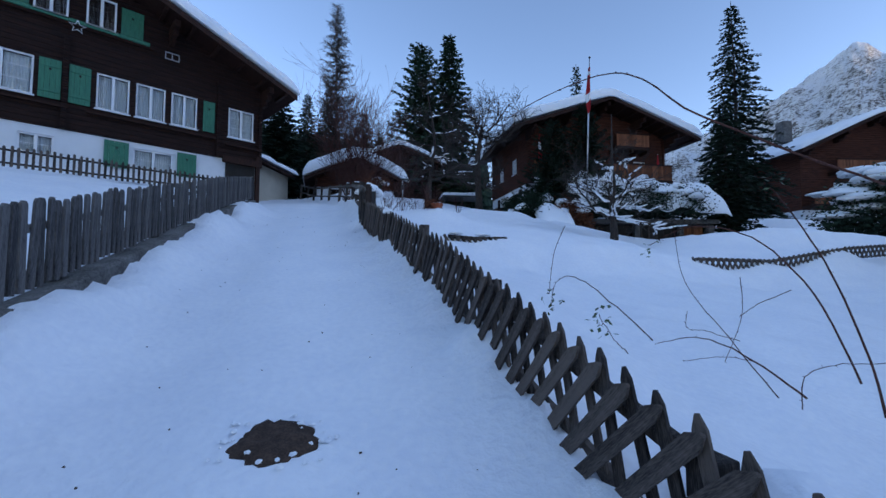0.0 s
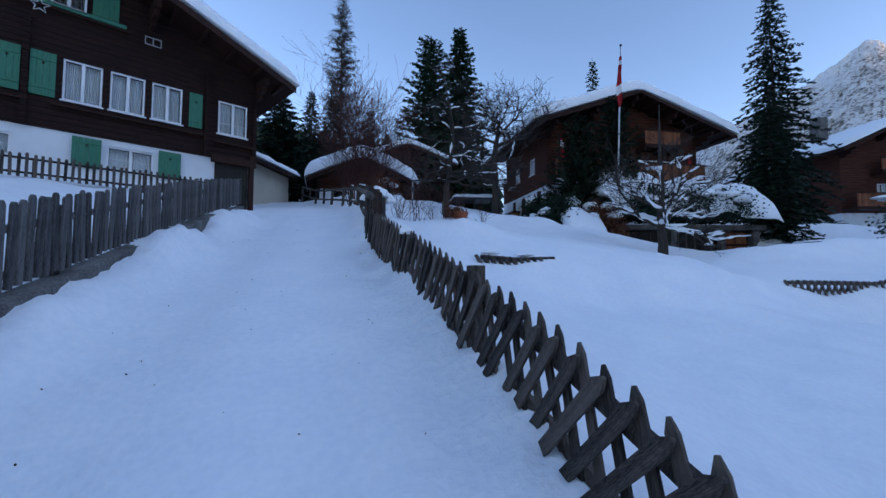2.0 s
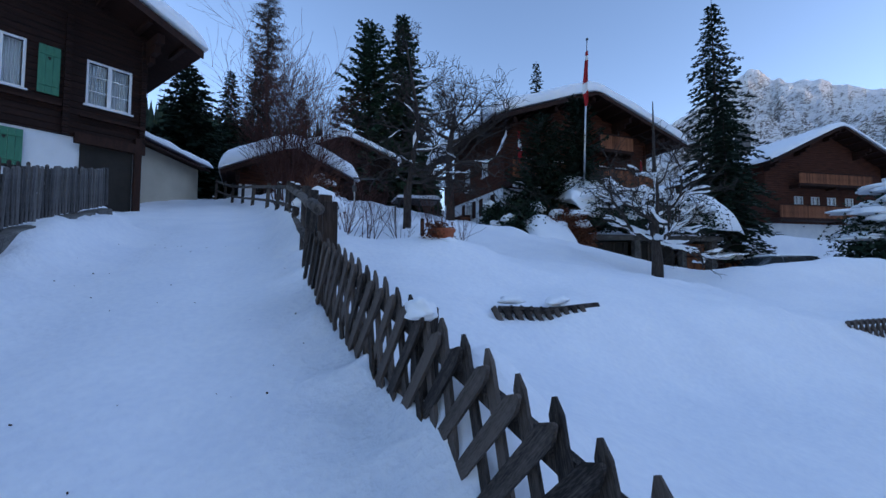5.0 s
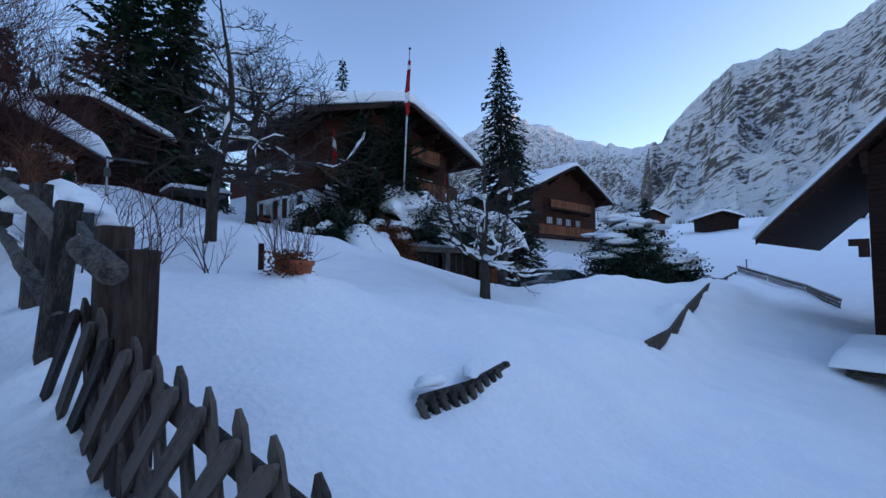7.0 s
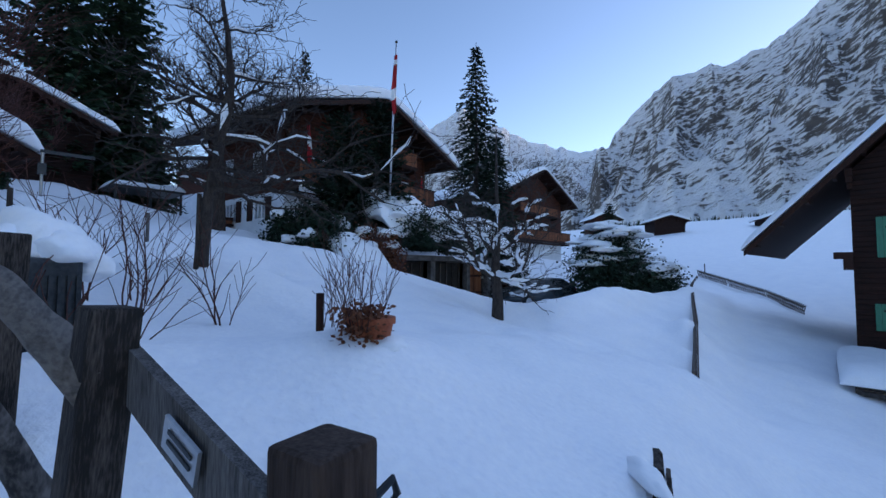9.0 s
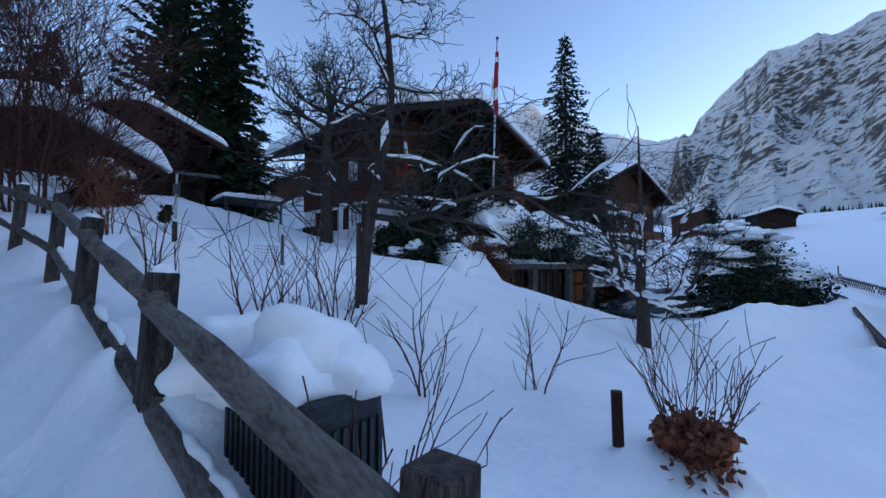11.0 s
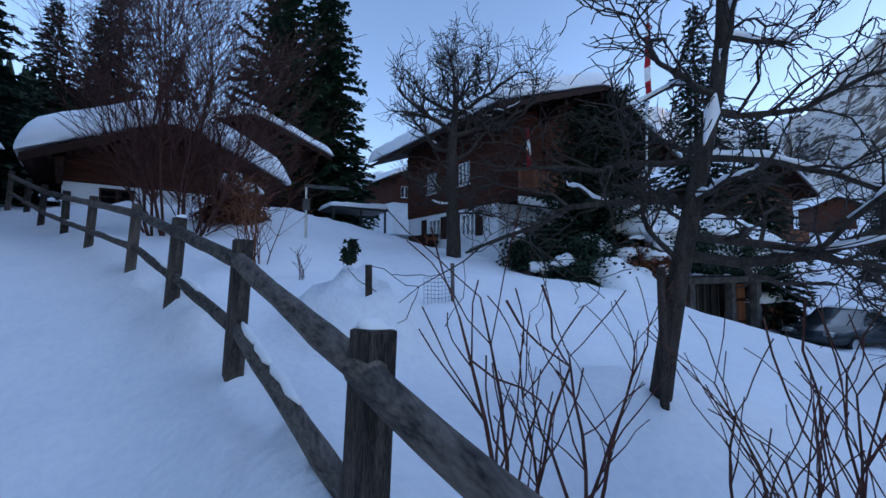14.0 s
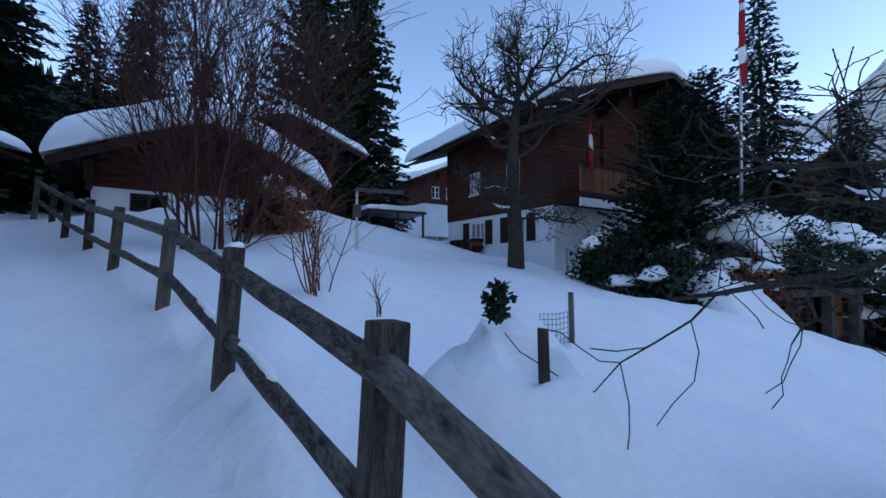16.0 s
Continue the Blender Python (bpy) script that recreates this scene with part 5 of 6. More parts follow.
tagged(part("rail_snow", bm, "snow_soft", None, "", smooth=True), "strips of snow lying on the lower rail", "snow", kind="stuff")


# ---- patch of bare ground round a cover in the lane ----
bm = bmesh.new()
n, rings = 40, 9
cx, cy = -0.92, 2.3
grid = []
for j in range(rings + 1):
    row = []
    for i in range(n):
        a = i * math.tau / n
        e = 1 + 0.35 * noise.noise((math.cos(a) * 1.6, math.sin(a) * 1.6, 5.0)) + 0.16 * noise.noise((math.cos(a) * 5, math.sin(a) * 5, 1.0))
        x, y = cx + math.cos(a) * 0.25 * e * j / rings, cy + math.sin(a) * 0.2 * e * j / rings
        h = 0.03 - 0.05 * (j / rings) ** 6 + noise.noise((x * 20, y * 20, 0.0)) * 0.012
        row.append(bm.verts.new((x, y, ground_z(x, y) + h)))
    grid.append(row)
for j in range(rings):
    for i in range(n):
        bm.faces.new((grid[j][i], grid[j][(i + 1) % n], grid[j + 1][(i + 1) % n], grid[j + 1][i]))
tagged(part("bare_patch", bm, "asphalt", None, "", smooth=True), "patch of bare brown gravel thawed through the snow", "ground", kind="structure")
for i in range(40):
    a, r = rs.uniform(0, math.tau), rs.uniform(0.1, 0.36)
    x, y = cx + math.cos(a) * r, cy + math.sin(a) * r * 0.7
    s = rs.uniform(0.006, 0.016)
    lump(x, y, ground_z(x, y) + 0.012, s * 1.4, s * 1.2, s, i * 1.7, "crumb of snow beside the bare patch", "snow_crumb")
bm = bmesh.new()
for i in range(90):
    y = rs.uniform(1.0, 13.0)
    x = rs.uniform(wall_x(y) + 0.6, fence_x(y) - 0.2)
    s = rs.uniform(0.003, 0.008)
    z = ground_z(x, y) + s * 0.4
    box(bm, -s, -s * 0.7, -s * 0.5, s, s * 0.7, s * 0.5, pose(x, y, z, rs.uniform(0, 90), rs.uniform(0, 90), rs.uniform(0, 180)))
tagged(part("grit", bm, "asphalt"), "scattered grit and bark crumbs on the packed snow", "grit", kind="stuff")

# ---- flagpole ----
pole = thing("flagpole", pose(8.02, 22.79, 5.6), "tall white metal flagpole with a limp red and white flag", "flagpole")
bm = bmesh.new()
tube(bm, [(0, 0, 0), (0.15, -0.03, 4.0), (0.3, -0.06, 8.05)], [0.05, 0.042, 0.03], 12)
part("pole", bm, "steel", pole, smooth=True)
bm = bmesh.new()
tube(bm, [(0.3, -0.06, 8.05), (0.3, -0.06, 8.09), (0.3, -0.06, 8.14), (0.3, -0.06, 8.17)], [0.03, 0.06, 0.06, 0.02], 12)
part("finial", bm, "dark_metal", pole, smooth=True)


def limp_flag(parent, m, h, w, seed, sections):
    """A flag hanging in folds: bands of cloth down its length."""
    for z0, z1, mat in sections:
        bm = bmesh.new()
        nx, nz = 14, 10
        rows = []
        for j in range(nz + 1):
            z = z0 + (z1 - z0) * j / nz
            f = (h - z) / h
            width = w * (0.25 + 0.75 * min(1.0, f * 1.6)) * (1 - 0.45 * max(0, f - 0.7) / 0.3)
            rows.append([bm.verts.new((width * i / nx, 0.07 * math.sin(i * 1.1 + seed + z * 1.3) * min(1, i / 4), z - 0.35 * f * (i / nx))) for i in range(nx + 1)])
        for j in range(nz):
            for i in range(nx):
                bm.faces.new((rows[j][i], rows[j][i + 1], rows[j + 1][i + 1], rows[j + 1][i]))
        part("flag_cloth", bm, mat, parent, "red cloth" if mat == "flag_red" else "white cloth", m, smooth=True)


limp_flag(pole, pose(0.3, -0.08, 5.2, 0, 0, 200), 2.3, 0.3, 1.0, ((0.0, 0.5, "flag_red"), (0.5, 0.9, "flag_white"), (0.9, 1.9, "flag_red"), (1.9, 2.1, "flag_white"), (2.1, 2.3, "flag_red")))
bf = thing("hanging_flag", brown.matrix_basis @ pose(0.15, -1.42, 9.0), "limp red and white flag on a short staff at the balcony", "flag")
bm = bmesh.new()
tube(bm, [(0, 0, -0.1), (0.0, -0.1, 0.8), (0, -0.2, 1.75)], [0.02] * 3, 8)
part("staff", bm, "wood_trim", bf)
limp_flag(bf, pose(0, -0.15, 0.2, 0, 0, 20), 1.45, 0.3, 2.0, ((0.0, 0.55, "flag_red"), (0.55, 1.0, "flag_white"), (1.0, 1.45, "flag_red")))


def parasol(m):
    th = thing("closed_parasol", m, "closed red parasol on the balcony", "parasol")
    bm = bmesh.new()
    tube(bm, [(0, 0, 0), (0, 0, 2.1)], [0.02, 0.02], 8)
    part("pole", bm, "steel", th)
    bm = bmesh.new()
    tube(bm, [(0, 0, 0.75), (0, 0, 0.9), (0.01, 0, 1.4), (0, 0, 2.05)], [0.1, 0.12, 0.09, 0.02], 10)
    part("canopy", bm, "flag_red", th, smooth=True)


parasol(brown.matrix_basis @ pose(9.9, -0.7, 8.05))

# ---- garden things ----
pz = ground_z(-0.3, 11.55)
planter = thing("flower_planter", pose(-0.3, 11.55, pz - 0.13, 0, 0, 25), "terracotta planter with withered brown plants and twigs", "planter")
bm = bmesh.new()
tube(bm, [(0, 0, 0), (0, 0, 0.2), (0, 0, 0.2), (0, 0, 0.25), (0, 0, 0.245)], [0.15, 0.19, 0.21, 0.21, 0.17], 20)
part("pot", bm, "terracotta", planter, smooth=False, m=pose(0.1, 0, 0))
rg = random.Random(9)
vs, fs = [], []
for _ in range(700):
    a, r = rg.uniform(0, math.tau), rg.uniform(0.02, 0.28)
    p = Vector((math.cos(a) * r, math.sin(a) * r * 0.7, rg.uniform(0.08, 0.36)))
    o = Vector((rg.uniform(-1, 1), rg.uniform(-1, 1), rg.uniform(-1, 0.6))).normalized() * rg.uniform(0.03, 0.07)
    w = o.cross(Vector((rg.uniform(-1, 1), rg.uniform(-1, 1), 1))).normalized() * 0.018
    b = len(vs)
    vs.extend((p, p + o * 0.5 + w, p + o, p + o * 0.5 - w))
    fs.append((b, b + 1, b + 2, b + 3))
tagged(mesh_part("withered_foliage", vs, fs, "dead_leaf", planter, "withered brown leaves"), kind="stuff")
out = []
for _ in range(22):
    a = rg.uniform(0, math.tau)
    grow(out, rg, Vector((math.cos(a) * 0.12, math.sin(a) * 0.1, 0.15)), Vector((math.cos(a) * 0.4, math.sin(a) * 0.4, 1)).normalized(), 0.005, rg.uniform(0.35, 0.62), 1, 0.12, 0.05, 1, 0.5)
tagged(part("twig_mass", branch_mesh(out, 0.0022), "bark_red", planter), kind="stuff")
part("snow_pad", snow_lump(0.16, 0.12, 0.07, 3.3), "snow_soft", planter, "", pose(0.1, -0.2, 0.03), smooth=True)


stake(-0.52, 11.85, 3.67, 0.4, 0.035, "wood_trim", "short round wooden stake beside the planter")
stake(-2.57, 16.91, 4.98, 0.3, 0.035, "bark", "short cut-off trunk standing out of the snow")
stake(-0.73, 19.03, 5.02, 0.55, 0.035, "wood_grey", "grey wooden stake holding wire mesh")
mesh_f = thing("wire_mesh", pose(-1.25, 18.9, 4.5), "piece of wire mesh fence sagging in the snow", "fence")
bm = bmesh.new()
for k in range(6):
    tube(bm, [(0, 0, 0.06 * k), (0.25, 0.04, 0.06 * k - 0.02), (0.52, 0.12, 0.06 * k)], [0.003] * 3, 4)
for k in range(9):
    tube(bm, [(0.065 * k, 0.015 * k, -0.1), (0.065 * k, 0.015 * k, 0.3)], [0.003] * 2, 4)
part("wire_net", bm, "dark_metal", mesh_f)
leafy(-2.63, 17.26, 5.0, 0.09, 0.09, 0.26, 420, 0.045, "needles_dark", 95, "small dark evergreen shoot standing on the snow mound", "evergreen_shoot", 0, 14)
lamp = thing("garden_lamp", pose(-2.42, 24.37, ground_z(-2.42, 24.37) - 0.1), "slim grey garden post with a small box", "post")
bm = bmesh.new()
tube(bm, [(0, 0, 0), (0, 0, 1.5)], [0.035, 0.035], 10)
part("post", bm, "steel", lamp)
part("box", soft_box(-0.09, -0.07, 0.85, 0.09, 0.07, 1.15, 0.01), "dark_metal", lamp)
part("arm", soft_box(-0.05, -0.04, 1.45, 1.1, 0.04, 1.53, 0.008), "dark_metal", lamp)

# dark bin with a heap of snow behind the rail
binz = land(-2.2, 12.12) - 0.35
dustbin = thing("compost_bin", pose(-2.2, 12.12, binz, 0, 0, 18), "dark grey ribbed compost bin under a heap of snow", "bin")
part("body", soft_box(-0.17, -0.28, 0, 0.17, 0.28, 3.92 - binz, 0.03), "dark_metal", dustbin)
for k in range(13):
    part("rib", boxes((-0.183, -0.26 + k * 0.041, 0.05, -0.171, -0.24 + k * 0.041, 3.82 - binz)), "dark_metal", dustbin)
for k in range(8):
    part("rib", boxes((-0.155 + k * 0.041, -0.293, 0.05, -0.135 + k * 0.041, -0.281, 3.82 - binz)), "dark_metal", dustbin)
for dx, dy, dz, rx, ry, rz, sd in ((0.03, 0.08, 0.1, 0.22, 0.25, 0.2, 8.8), (-0.12, 0.34, 0.06, 0.24, 0.2, 0.24, 2.1), (0.1, -0.14, 0.03, 0.16, 0.18, 0.12, 5.5), (0.2, 0.26, 0.02, 0.2, 0.24, 0.18, 7.7), (-0.1, -0.05, 0.04, 0.17, 0.2, 0.15, 3.2), (0.3, 0.02, -0.06, 0.13, 0.16, 0.12, 4.4), (0.05, 0.45, -0.05, 0.26, 0.22, 0.2, 9.1), (-0.08, 0.16, -0.02, 0.15, 0.2, 0.16, 1.3)):
    part("snow_cap", snow_lump(rx, ry, rz, sd), "snow_soft", dustbin, "", pose(dx, dy, 3.91 - binz + dz), smooth=True)
shrub(-2.12, 11.68, land(-2.12, 11.68) - 0.1, 0.7, 0.2, 5, 161, "leafless pruned bush squeezed behind the rail", depth=1, kids=1, thick=0.013, lean=0.35, thin=0.003, name="berry_bush")
shrub(-1.75, 12.2, land(-1.75, 12.2), 0.75, 0.2, 5, 162, "leafless bush with level twigs beside the bin", depth=1, kids=1, thick=0.009, lean=1.3, thin=0.0025, name="berry_bush")


def cane(pts, r, leaves, seed, parent, mat="bark_red"):
    rg = random.Random(seed)
    bm = bmesh.new()
    P = []
    V = [Vector(p) for p in pts]
    for i in range(len(V) - 1):
        a, b, c, d = V[max(0, i - 1)], V[i], V[i + 1], V[min(len(V) - 1, i + 2)]
        for k in range(6):
            t = k / 6
            P.append(0.5 * ((2 * b) + (c - a) * t + (2 * a - 5 * b + 4 * c - d) * t * t + (3 * b - a - 3 * c + d) * t ** 3) + Vector((rg.uniform(-0.004, 0.004),) * 3))
    P.append(V[-1])
    tube(bm, P, [max(0.0018, 0.65 * r * (1 - 0.75 * i / len(P))) for i in range(len(P))], 6)
    for i in range(2, len(P), 2):
        o = Vector((rg.uniform(-1, 1), rg.uniform(-1, 1), rg.uniform(-0.5, 1))).normalized()
        tube(bm, [P[i], P[i] + o * 0.014], [0.003, 0.0005], 3, False)
    st = part("cane", bm, mat, parent)
    if leaves:
        vs, fs = [], []
        for _ in range(leaves):
            p = P[-1] + Vector((rg.gauss(0, 0.03), rg.gauss(0, 0.03), rg.gauss(-0.02, 0.035)))
            o = Vector((rg.uniform(-1, 1), rg.uniform(-1, 1), rg.uniform(-1, 0.3))).normalized() * 0.03
            w = o.cross(Vector((rg.uniform(-1, 1), rg.uniform(-1, 1), 1))).normalized() * 0.011
            b = len(vs)
            vs.extend((p, p + o * 0.5 + w, p + o, p + o * 0.5 - w))
            fs.append((b, b + 1, b + 2, b + 3))
        mesh_part("leaf_spray", vs, fs, "leaf", st, "small dull green leaves")


rose = thing("rose_bush", pose(0, 0, 0), "straggling leafless rose canes arching over the fence", "bush")
cane([(2.12, 2.01, 0.85), (2.05, 2.0, 1.12), (1.88, 2.0, 1.55), (1.68, 1.97, 1.83), (1.61, 2.0, 1.96)], 0.011, 6, 0, rose)
cane([(2.22, 2.22, 0.96), (2.07, 2.31, 1.43), (1.8, 2.39, 1.75), (1.54, 2.56, 1.83), (1.39, 2.76, 1.73)], 0.009, 10, 1, rose)
cane([(1.53, 1.41, 1.85), (1.07, 1.68, 2.2), (0.86, 1.73, 2.38), (0.69, 1.78, 2.42), (0.46, 1.88, 2.36), (0.3, 1.95, 2.28)], 0.007, 0, 2, rose)
cane([(2.11, 2.43, 0.82), (1.84, 2.57, 1.05), (1.62, 2.67, 1.13), (1.41, 2.77, 1.07)], 0.01, 0, 3, rose)
cane([(2.01, 2.51, 0.8), (1.8, 2.61, 1.13), (1.57, 2.67, 1.48), (1.51, 2.69, 1.85)], 0.006, 0, 4, rose)
cane([(1.16, 2.3, 1.17), (0.97, 2.41, 1.38), (0.78, 2.43, 1.52), (0.66, 2.41, 1.49), (0.63, 2.41, 1.36)], 0.006, 12, 5, rose)
cane([(1.84, 2.58, 1.12), (1.7, 2.68, 1.17), (1.61, 2.74, 1.18), (1.62, 2.75, 1.29)], 0.004, 0, 6, rose)
cane([(1.96, 2.6, 0.99), (1.76, 2.62, 1.02), (1.57, 2.73, 0.97)], 0.004, 0, 7, rose)
cane([(2.02, 2.36, 0.78), (1.99, 2.3, 0.97), (2.03, 2.16, 1.07), (2.09, 1.97, 1.12)], 0.005, 0, 8, rose)
cane([(1.75, 2.43, 1.52), (1.75, 2.43, 1.29), (1.71, 2.53, 1.01)], 0.004, 0, 9, rose)
cane([(1.93, 2.29, 1.45), (1.81, 2.39, 1.36), (1.74, 2.43, 1.29)], 0.004, 0, 10, rose)
cane([(0.84, 1.89, 1.18), (0.79, 1.92, 1.24), (0.74, 1.96, 1.34)], 0.004, 22, 11, rose)
cane([(0.82, 2.76, 1.86), (0.7, 2.6, 1.66), (0.62, 2.42, 1.42)], 0.004, 10, 12, rose)

# ---- half-buried crossed-slat fences in the field ----
def buried(pts, h, step, label, joined):
    th = thing("lattice_fence", pose(*pts[0]), label, "fence")
    o = Vector(pts[0])
    bm = bmesh.new()
    for a, b in zip(pts, pts[1:]):
        a, b = Vector(a), Vector(b)
        L, d = (b - a).length, (b - a).normalized()
        ang = math.degrees(math.atan2(d.y, d.x))
        for i in range(int(L / step)):
            for lean in (33, -33):
                q = a + d * (i * step + (step / 2 if lean > 0 else 0)) - o
                if joined:
                    box(bm, -0.025, -0.015, -0.15, 0.025, 0.015, h / 0.84, pose(q.x, q.y + (0.02 if lean > 0 else -0.02), q.z, 0, lean, ang))
                else:
                    part("slat", boxes((-0.03, -0.015, -0.25, 0.03, 0.015, h / 0.84)), "wood_dark_grey", th, "", pose(q.x, q.y + (0.025 if lean > 0 else -0.025), q.z, 0, lean, ang))
    if joined:
        tagged(part("slat_run", bm, "wood_dark_grey", th), kind="stuff")
    else:
        bm.free()
    bm = bmesh.new()
    tube(bm, [Vector(p) - o + Vector((0, 0.05, h * 0.8)) for p in pts], [0.045] * len(pts), 6)
    part("rail", bm, "wood_dark_grey", th)
    return th


buried([(x, y, land(x, y) - 0.03) for x, y in ((0.12, 9.5), (0.8, 9.72), (1.55, 10.0))], 0.16, 0.14, "end of an old crossed-slat fence sticking out of the snow", False)
lump(0.3, 9.68, land(0.3, 9.7) + 0.13, 0.16, 0.09, 0.06, 5.0, "snow cap on the old fence")
lump(0.95, 9.9, land(0.95, 9.9) + 0.13, 0.26, 0.09, 0.06, 6.0, "snow cap on the old fence")
RZ = [(x, y, land(x, y) - 0.1) for x, y in ((6.9, 11.2), (9.5, 11.9), (12.5, 12.7), (17.0, 14.0), (23.0, 15.7), (31.0, 18.0), (40.0, 20.0))]
buried(RZ, 0.24, 0.2, "long half-buried crossed-slat fence across the field", True)
RZ2 = [(x, y, land(x, y) + 0.1) for x, y in ((41.0, 20.2), (37.0, 17.0), (33.0, 14.0), (28.0, 11.6))]
buried(RZ2, 0.45, 0.25, "crossed-slat fence across the far field", True)
stake(43.5, 20.3, land(43.5, 20.3) + 0.9, 0.9, 0.05, "wood_dark_grey", "thin marker stake in the field")

# stone slabs of the path to the driveway
for i in range(7):
    x, y = 20.5 + i * 1.3, 17.3 + i * 0.32
    bm = bmesh.new()
    n = 9
    pts = [(0.6 * math.cos(k * math.tau / n) * rs.uniform(0.7, 1.1), 0.4 * math.sin(k * math.tau / n) * rs.uniform(0.7, 1.1)) for k in range(n)]
    a = [bm.verts.new((px, py, 0.05)) for px, py in pts]
    b = [bm.verts.new((px, py, -0.1)) for px, py in pts]
    bm.faces.new(a)
    for k in range(n):
        bm.faces.new((a[k], b[k], b[(k + 1) % n], a[(k + 1) % n]))
    tagged(part("stone_slab", bm, "concrete", None, "", pose(x, y, ground_z(x, y) + 0.02, 0, 0, i * 40)), "bare grey stone slab in the snowy driveway", "stone", "slabs of the driveway")

# low terrace of the lower house
terr = thing("terrace", pose(13.6, 9.3, 0, 0, 0, -86), "low timber terrace under a thick slab of snow", "terrace")
part("deck", boxes((0, 0, 0.72, 5.5, 4.6, 0.86)), "wood_dark_grey", terr)
for k in range(7):
    part("post", soft_box(k * 0.88, 0.0, -0.6, k * 0.88 + 0.12, 0.12, 0.715, 0.01), "wood_grey", terr)
part("rail", boxes((0, -0.05, 0.55, 5.5, -0.005, 0.68)), "wood_grey", terr)
part("deck_snow", snow_cover(-0.3, 5.7, -0.4, 4.8, lambda x, y: 0.86, 0.42, 0.35, 0.25, 2.0, 0.06), "snow_soft", terr, "thick slab of snow", smooth=True)

# hand rail of the steps beside the brown chalet
hr = thing("handrail", pose(3.62, 21.5, 3.4), "thin metal handrail down the garden steps", "handrail")
bm = bmesh.new()
tube(bm, [(0, 0, 0.77), (0.48, 1.5, 1.28), (1.34, 5.0, 2.54)], [0.025] * 3, 8)
part("rail", bm, "steel", hr)
for k, (x, y, z) in enumerate(((0.05, 0.1, 0.8), (0.48, 1.5, 1.28), (1.34, 5.0, 2.54))):
    part("post", boxes((x - 0.02, y - 0.02, z - 1.0, x + 0.02, y + 0.02, z - 0.02)), "steel", hr)


# ---- parked car ----
def parked_car(m):
    th = thing("car", m, "dark blue-grey estate car parked on the snowy driveway", "car")
    prof = [(0.0, 0.35), (0.05, 0.62), (0.3, 0.78), (1.15, 0.9), (1.75, 1.34), (2.1, 1.43), (3.5, 1.42), (4.1, 1.2), (4.45, 0.92), (4.52, 0.5), (4.45, 0.32)]
    bm = bmesh.new()
    prism(bm, prof, 0, 1.75)
    for v in bm.verts:
        if v.co.z > 0.95:
            v.co.y = 0.875 + (v.co.y - 0.875) * 0.8
    bmesh.ops.recalc_face_normals(bm, faces=bm.faces[:])
    bmesh.ops.bevel(bm, geom=bm.edges[:], offset=0.05, segments=2, affect="EDGES")
    body = part("body", bm, "car_paint", th, smooth=True)
    for y, s in ((0.0, -1), (1.75, 1)):
        for x0, x1, xa, xb in ((1.3, 2.1, 1.72, 2.1), (2.18, 3.05, 2.18, 3.05), (3.12, 3.95, 3.12, 3.6)):
            bm = bmesh.new()
            yy0, yy1 = y + s * -0.0, y - s * 0.165
            q = [bm.verts.new(p) for p in ((x0, y + s * -0.01, 0.93), (x1, y + s * -0.01, 0.93), (xb, yy1 + s * 0.02, 1.36), (xa, yy1 + s * 0.02, 1.36))]
            w = [bm.verts.new(v.co + Vector((0, s * 0.012, 0))) for v in q]
            bm.faces.new(q), bm.faces.new(w[::-1])
            for k in range(4):
                bm.faces.new((q[k], w[k], w[(k + 1) % 4], q[(k + 1) % 4]))
            bmesh.ops.recalc_face_normals(bm, faces=bm.faces[:])
            part("side_window", bm, "car_glass", body)
        for x in (0.85, 3.65):
            wb = bmesh.new()
            tube(wb, [(x, y - s * 0.14, 0.32), (x, y - s * 0.12, 0.32), (x, y + s * 0.02, 0.32), (x, y + s * 0.03, 0.32)], [0.28, 0.32, 0.32, 0.27], 24)
            wheel = part("wheel", wb, "rubber", th)
            rb = bmesh.new()
            tube(rb, [(x, y + s * 0.031, 0.32), (x, y + s * 0.045, 0.32)], [0.2, 0.17], 18)
            part("rim", rb, "steel", wheel)
    for y in (0.12, 1.38):
        part("headlight", soft_box(0.02, y, 0.6, 0.2, y + 0.28, 0.74, 0.03), "steel", body)
        part("tail_light", soft_box(4.4, y - 0.05, 0.75, 4.53, y + 0.25, 0.92, 0.02), "flag_red", body)
    part("roof_snow", snow_cover(1.9, 3.8, 0.25, 1.5, lambda x, y: 1.4, 0.1, 0.2, 0.15, 3.0, 0.03), "snow_soft", th, "thin snow on the roof", smooth=True)


M["car_glass"] = mottled("car_glass", (0.01, 0.013, 0.015), (0.02, 0.024, 0.026), 3.0, 0.05, bump=0.0)
parked_car(pose(13.3, 20.2, 2.05, 0, 0, -8))

# ---- farther houses ----
def far_house(m, w, d, h, pitch, label, wood="wood_brown", windows=True):
    th = thing("house", m, label, "house")
    holes = [(w * (0.15 + 0.27 * k), h * 0.5, w * (0.15 + 0.27 * k) + w * 0.14, h * 0.8) for k in range(3)] if windows else []
    house_shell(th, w, d, -2.0, h * 0.35, h, pitch, wood, holes, [], wood if not windows else "plaster")
    gable_roof(th, w, d, h - 0.3, pitch, 0.8, 0.8, 0.8, "wood_soffit", 0.5, w, 0.4)
    for q in holes:
        window(th, *q, curtains=False, cross=1)
    return th


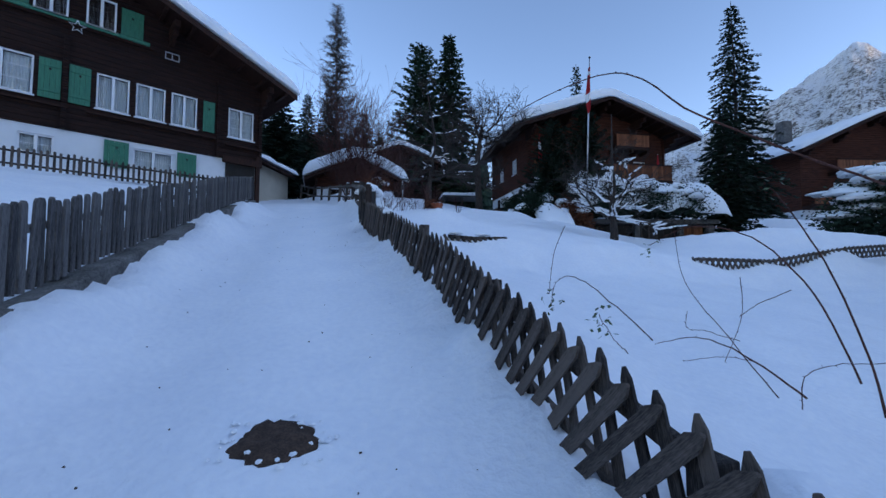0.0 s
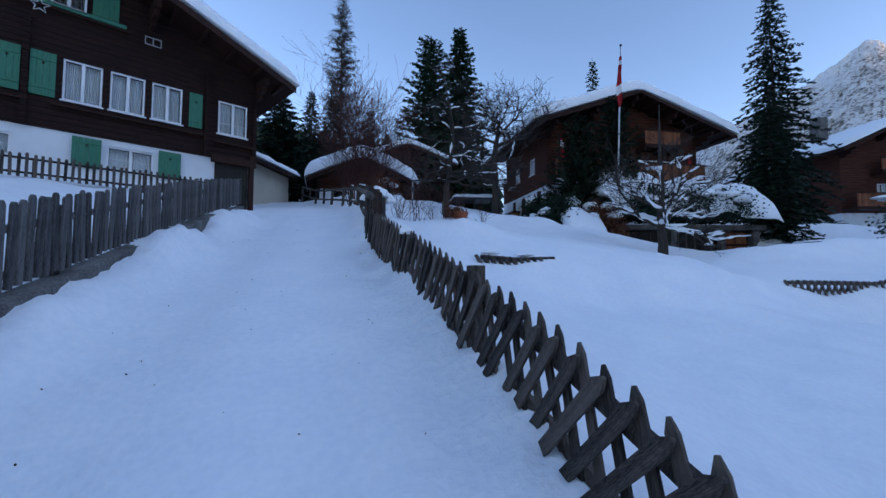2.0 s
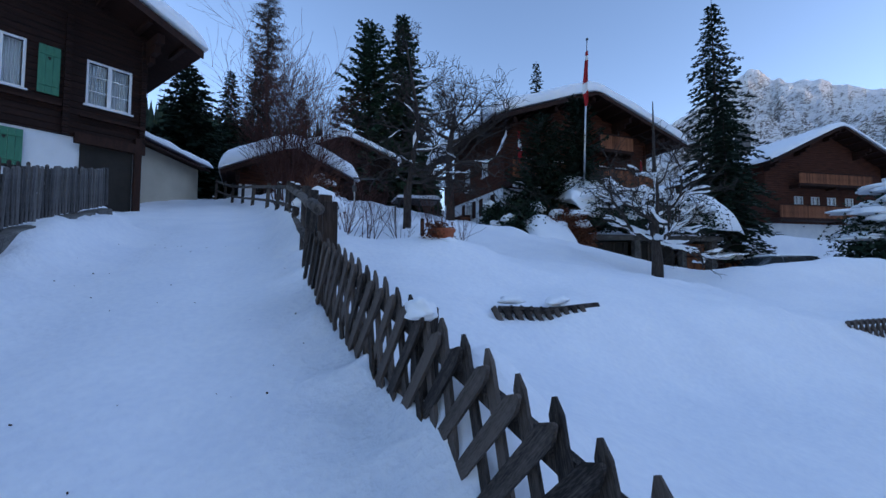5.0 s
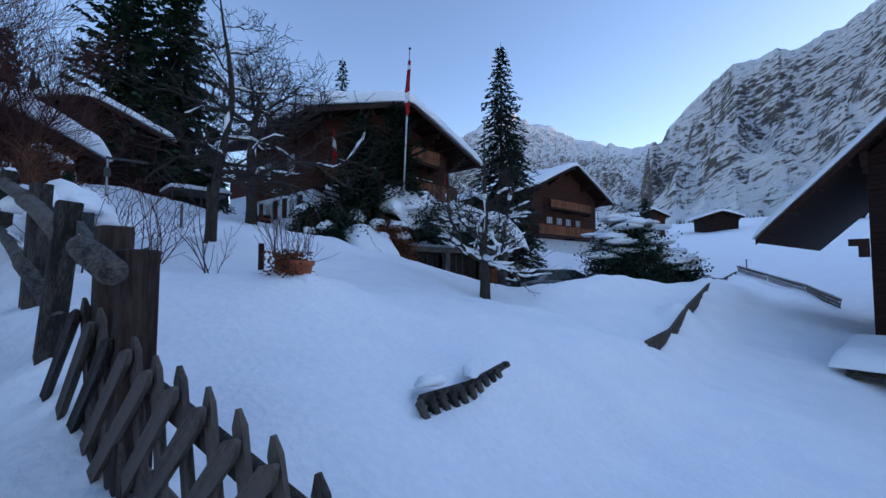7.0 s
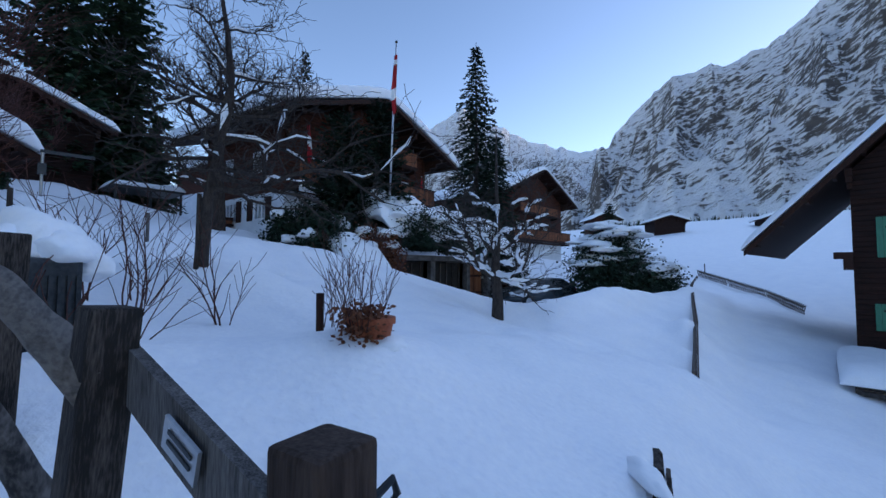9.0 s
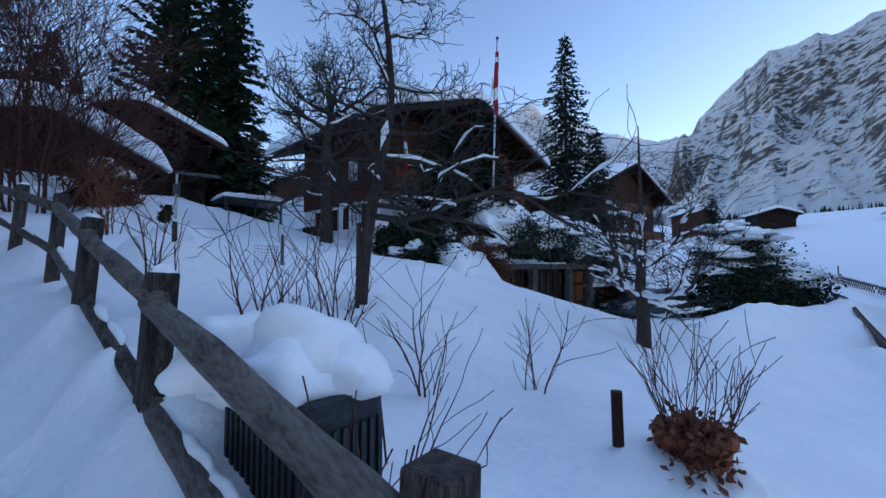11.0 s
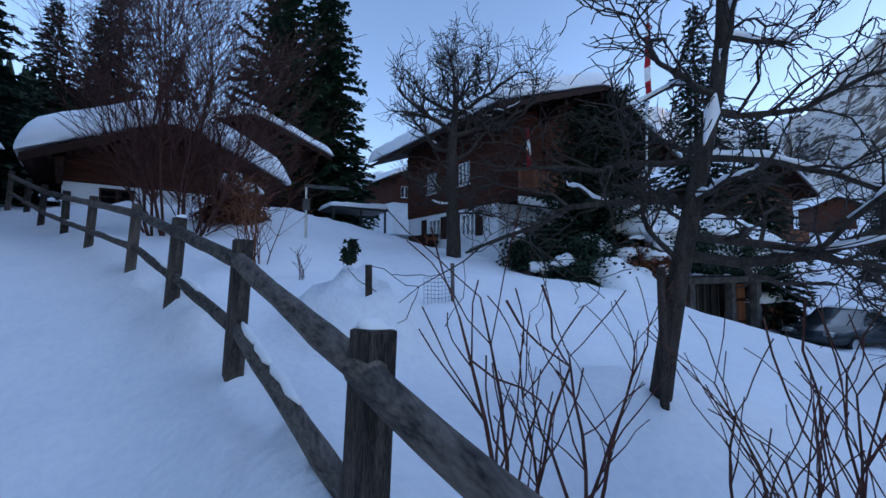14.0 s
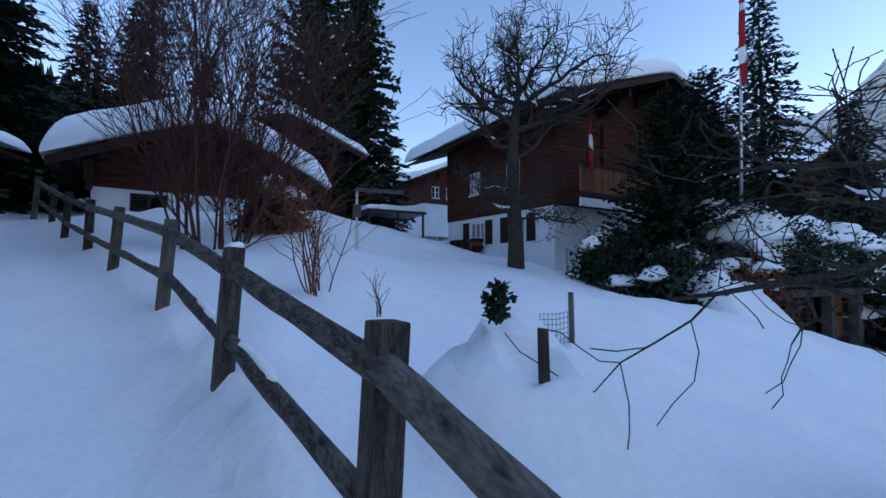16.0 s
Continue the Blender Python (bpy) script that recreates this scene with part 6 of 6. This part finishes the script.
far_house(pose(90.0, 54.5, 13.4, 0, 0, -40), 6.0, 6.0, 2.6, 25, "small brown hut with snowy roof across the field", "wood_brown", False)
far_house(pose(95.5, 43.0, 12.9, 0, 0, -50), 6.5, 6.0, 2.2, 18, "small dark hut with snowy roof across the field", "wood_black", False)
far_house(pose(104.0, 24.5, 12.5, 0, 0, -60), 5.0, 5.0, 2.2, 22, "small dark hut with snowy roof across the field", "wood_black", False)
far_house(pose(9.5, 56.0, 10.6, 0, 0, 15), 7.0, 7.0, 4.2, 24, "brown house on the slope behind the chalet")
far_house(pose(-7.5, 37.5, 7.6, 0, 0, 12), 7.0, 6.0, 4.2, 22, "dark brown house behind the barn", "wood_black", False)
carport = thing("carport", pose(0.0, 36.2, 7.0, 0, 0, 8), "small flat-roofed carport with slim posts", "carport")
part("roof_slab", boxes((0, 0, 1.25, 3.4, 2.5, 1.38)), "dark_metal", carport)
part("roof_snow", snow_cover(-0.05, 3.45, -0.05, 2.55, lambda x, y: 1.38, 0.3, 0.25, 0.2, 7.0, 0.04), "snow_soft", carport, smooth=True)
for x in (0.1, 1.7, 3.2):
    part("post", boxes((x, 0.1, -0.6, x + 0.1, 0.2, 1.245)), "dark_metal", carport)


# ---- far woods and the wooded hillside ----
def woods(name, count, place, label, seed, h0, h1):
    """Distant forest: every tree a tapering stack of ragged whorls."""
    rg = random.Random(seed)
    vs, fs = [], []
    for _ in range(count):
        x, y, z = place(rg)
        h = rg.uniform(h0, h1)
        r = h * rg.uniform(0.15, 0.22)
        for k in range(6):
            f = k / 6
            n = 7
            b = len(vs)
            zz = z + h * (0.06 + 0.82 * f)
            a0 = rg.random() * 6
            for i in range(n):
                q = r * (1 - f) ** 0.8 * rg.uniform(0.6, 1.15)
                a = a0 + i * math.tau / n
                vs.append((x + math.cos(a) * q, y + math.sin(a) * q, zz - q * 0.25))
            vs.append((x, y, zz + h * 0.26))
            fs.extend((b + i, b + (i + 1) % n, b + n) for i in range(n))
    me = bpy.data.meshes.new(name)
    me.from_pydata(vs, [], fs)
    me.materials.append(M["needles_dark"])
    return tagged(new(name, me), label, "forest", kind="stuff")


def foot(rg):
    az, r = radians(rg.uniform(66, 100)), rg.uniform(330, 560)
    return math.sin(az) * r, math.cos(az) * r, math.tan(radians(4.0)) * r + (r - 330) * 0.06 - 4


woods("far_woods", 1100, foot, "dark conifer woods at the foot of the mountain", 3, 10, 20)


def slope_z(x, y):
    az = math.degrees(math.atan2(x, y))
    r = math.hypot(x, y)
    k = min(1.0, max(0.0, (r - 70) / 230))
    el = skyline(az, [(-120, 15), (-60, 17), (-24, 17), (-8, 14.5), (-2, 12), (6, 10), (14, 5)])
    return hill(70) + (math.tan(radians(el)) * 300 - hill(70)) * k


nx, ny = 70, 30
verts, faces = [], []
for j in range(ny):
    for i in range(nx):
        az, r = radians(-115 + 134 * i / (nx - 1)), 68 + 260 * j / (ny - 1)
        x, y = math.sin(az) * r, math.cos(az) * r
        verts.append((x, y, slope_z(x, y) + noise.noise((x * 0.03, y * 0.03, 0)) * 4 - 3))
for j in range(ny - 1):
    for i in range(nx - 1):
        a = j * nx + i
        faces.append((a, a + 1, a + nx + 1, a + nx))
me = bpy.data.meshes.new("backdrop_hillside")
me.from_pydata(verts, [], faces)
me.materials.append(M["snow"])
tagged(new("backdrop_hillside", me), "steep snowy hillside under conifer forest", "hillside", kind="structure")


def on_slope(rg):
    az, r = radians(rg.uniform(-75, 6)), rg.uniform(80, 320)
    x, y = math.sin(az) * r, math.cos(az) * r
    return x, y, slope_z(x, y) - 4


woods("hillside_woods", 2600, on_slope, "dark conifer forest covering the hillside", 4, 9, 17)
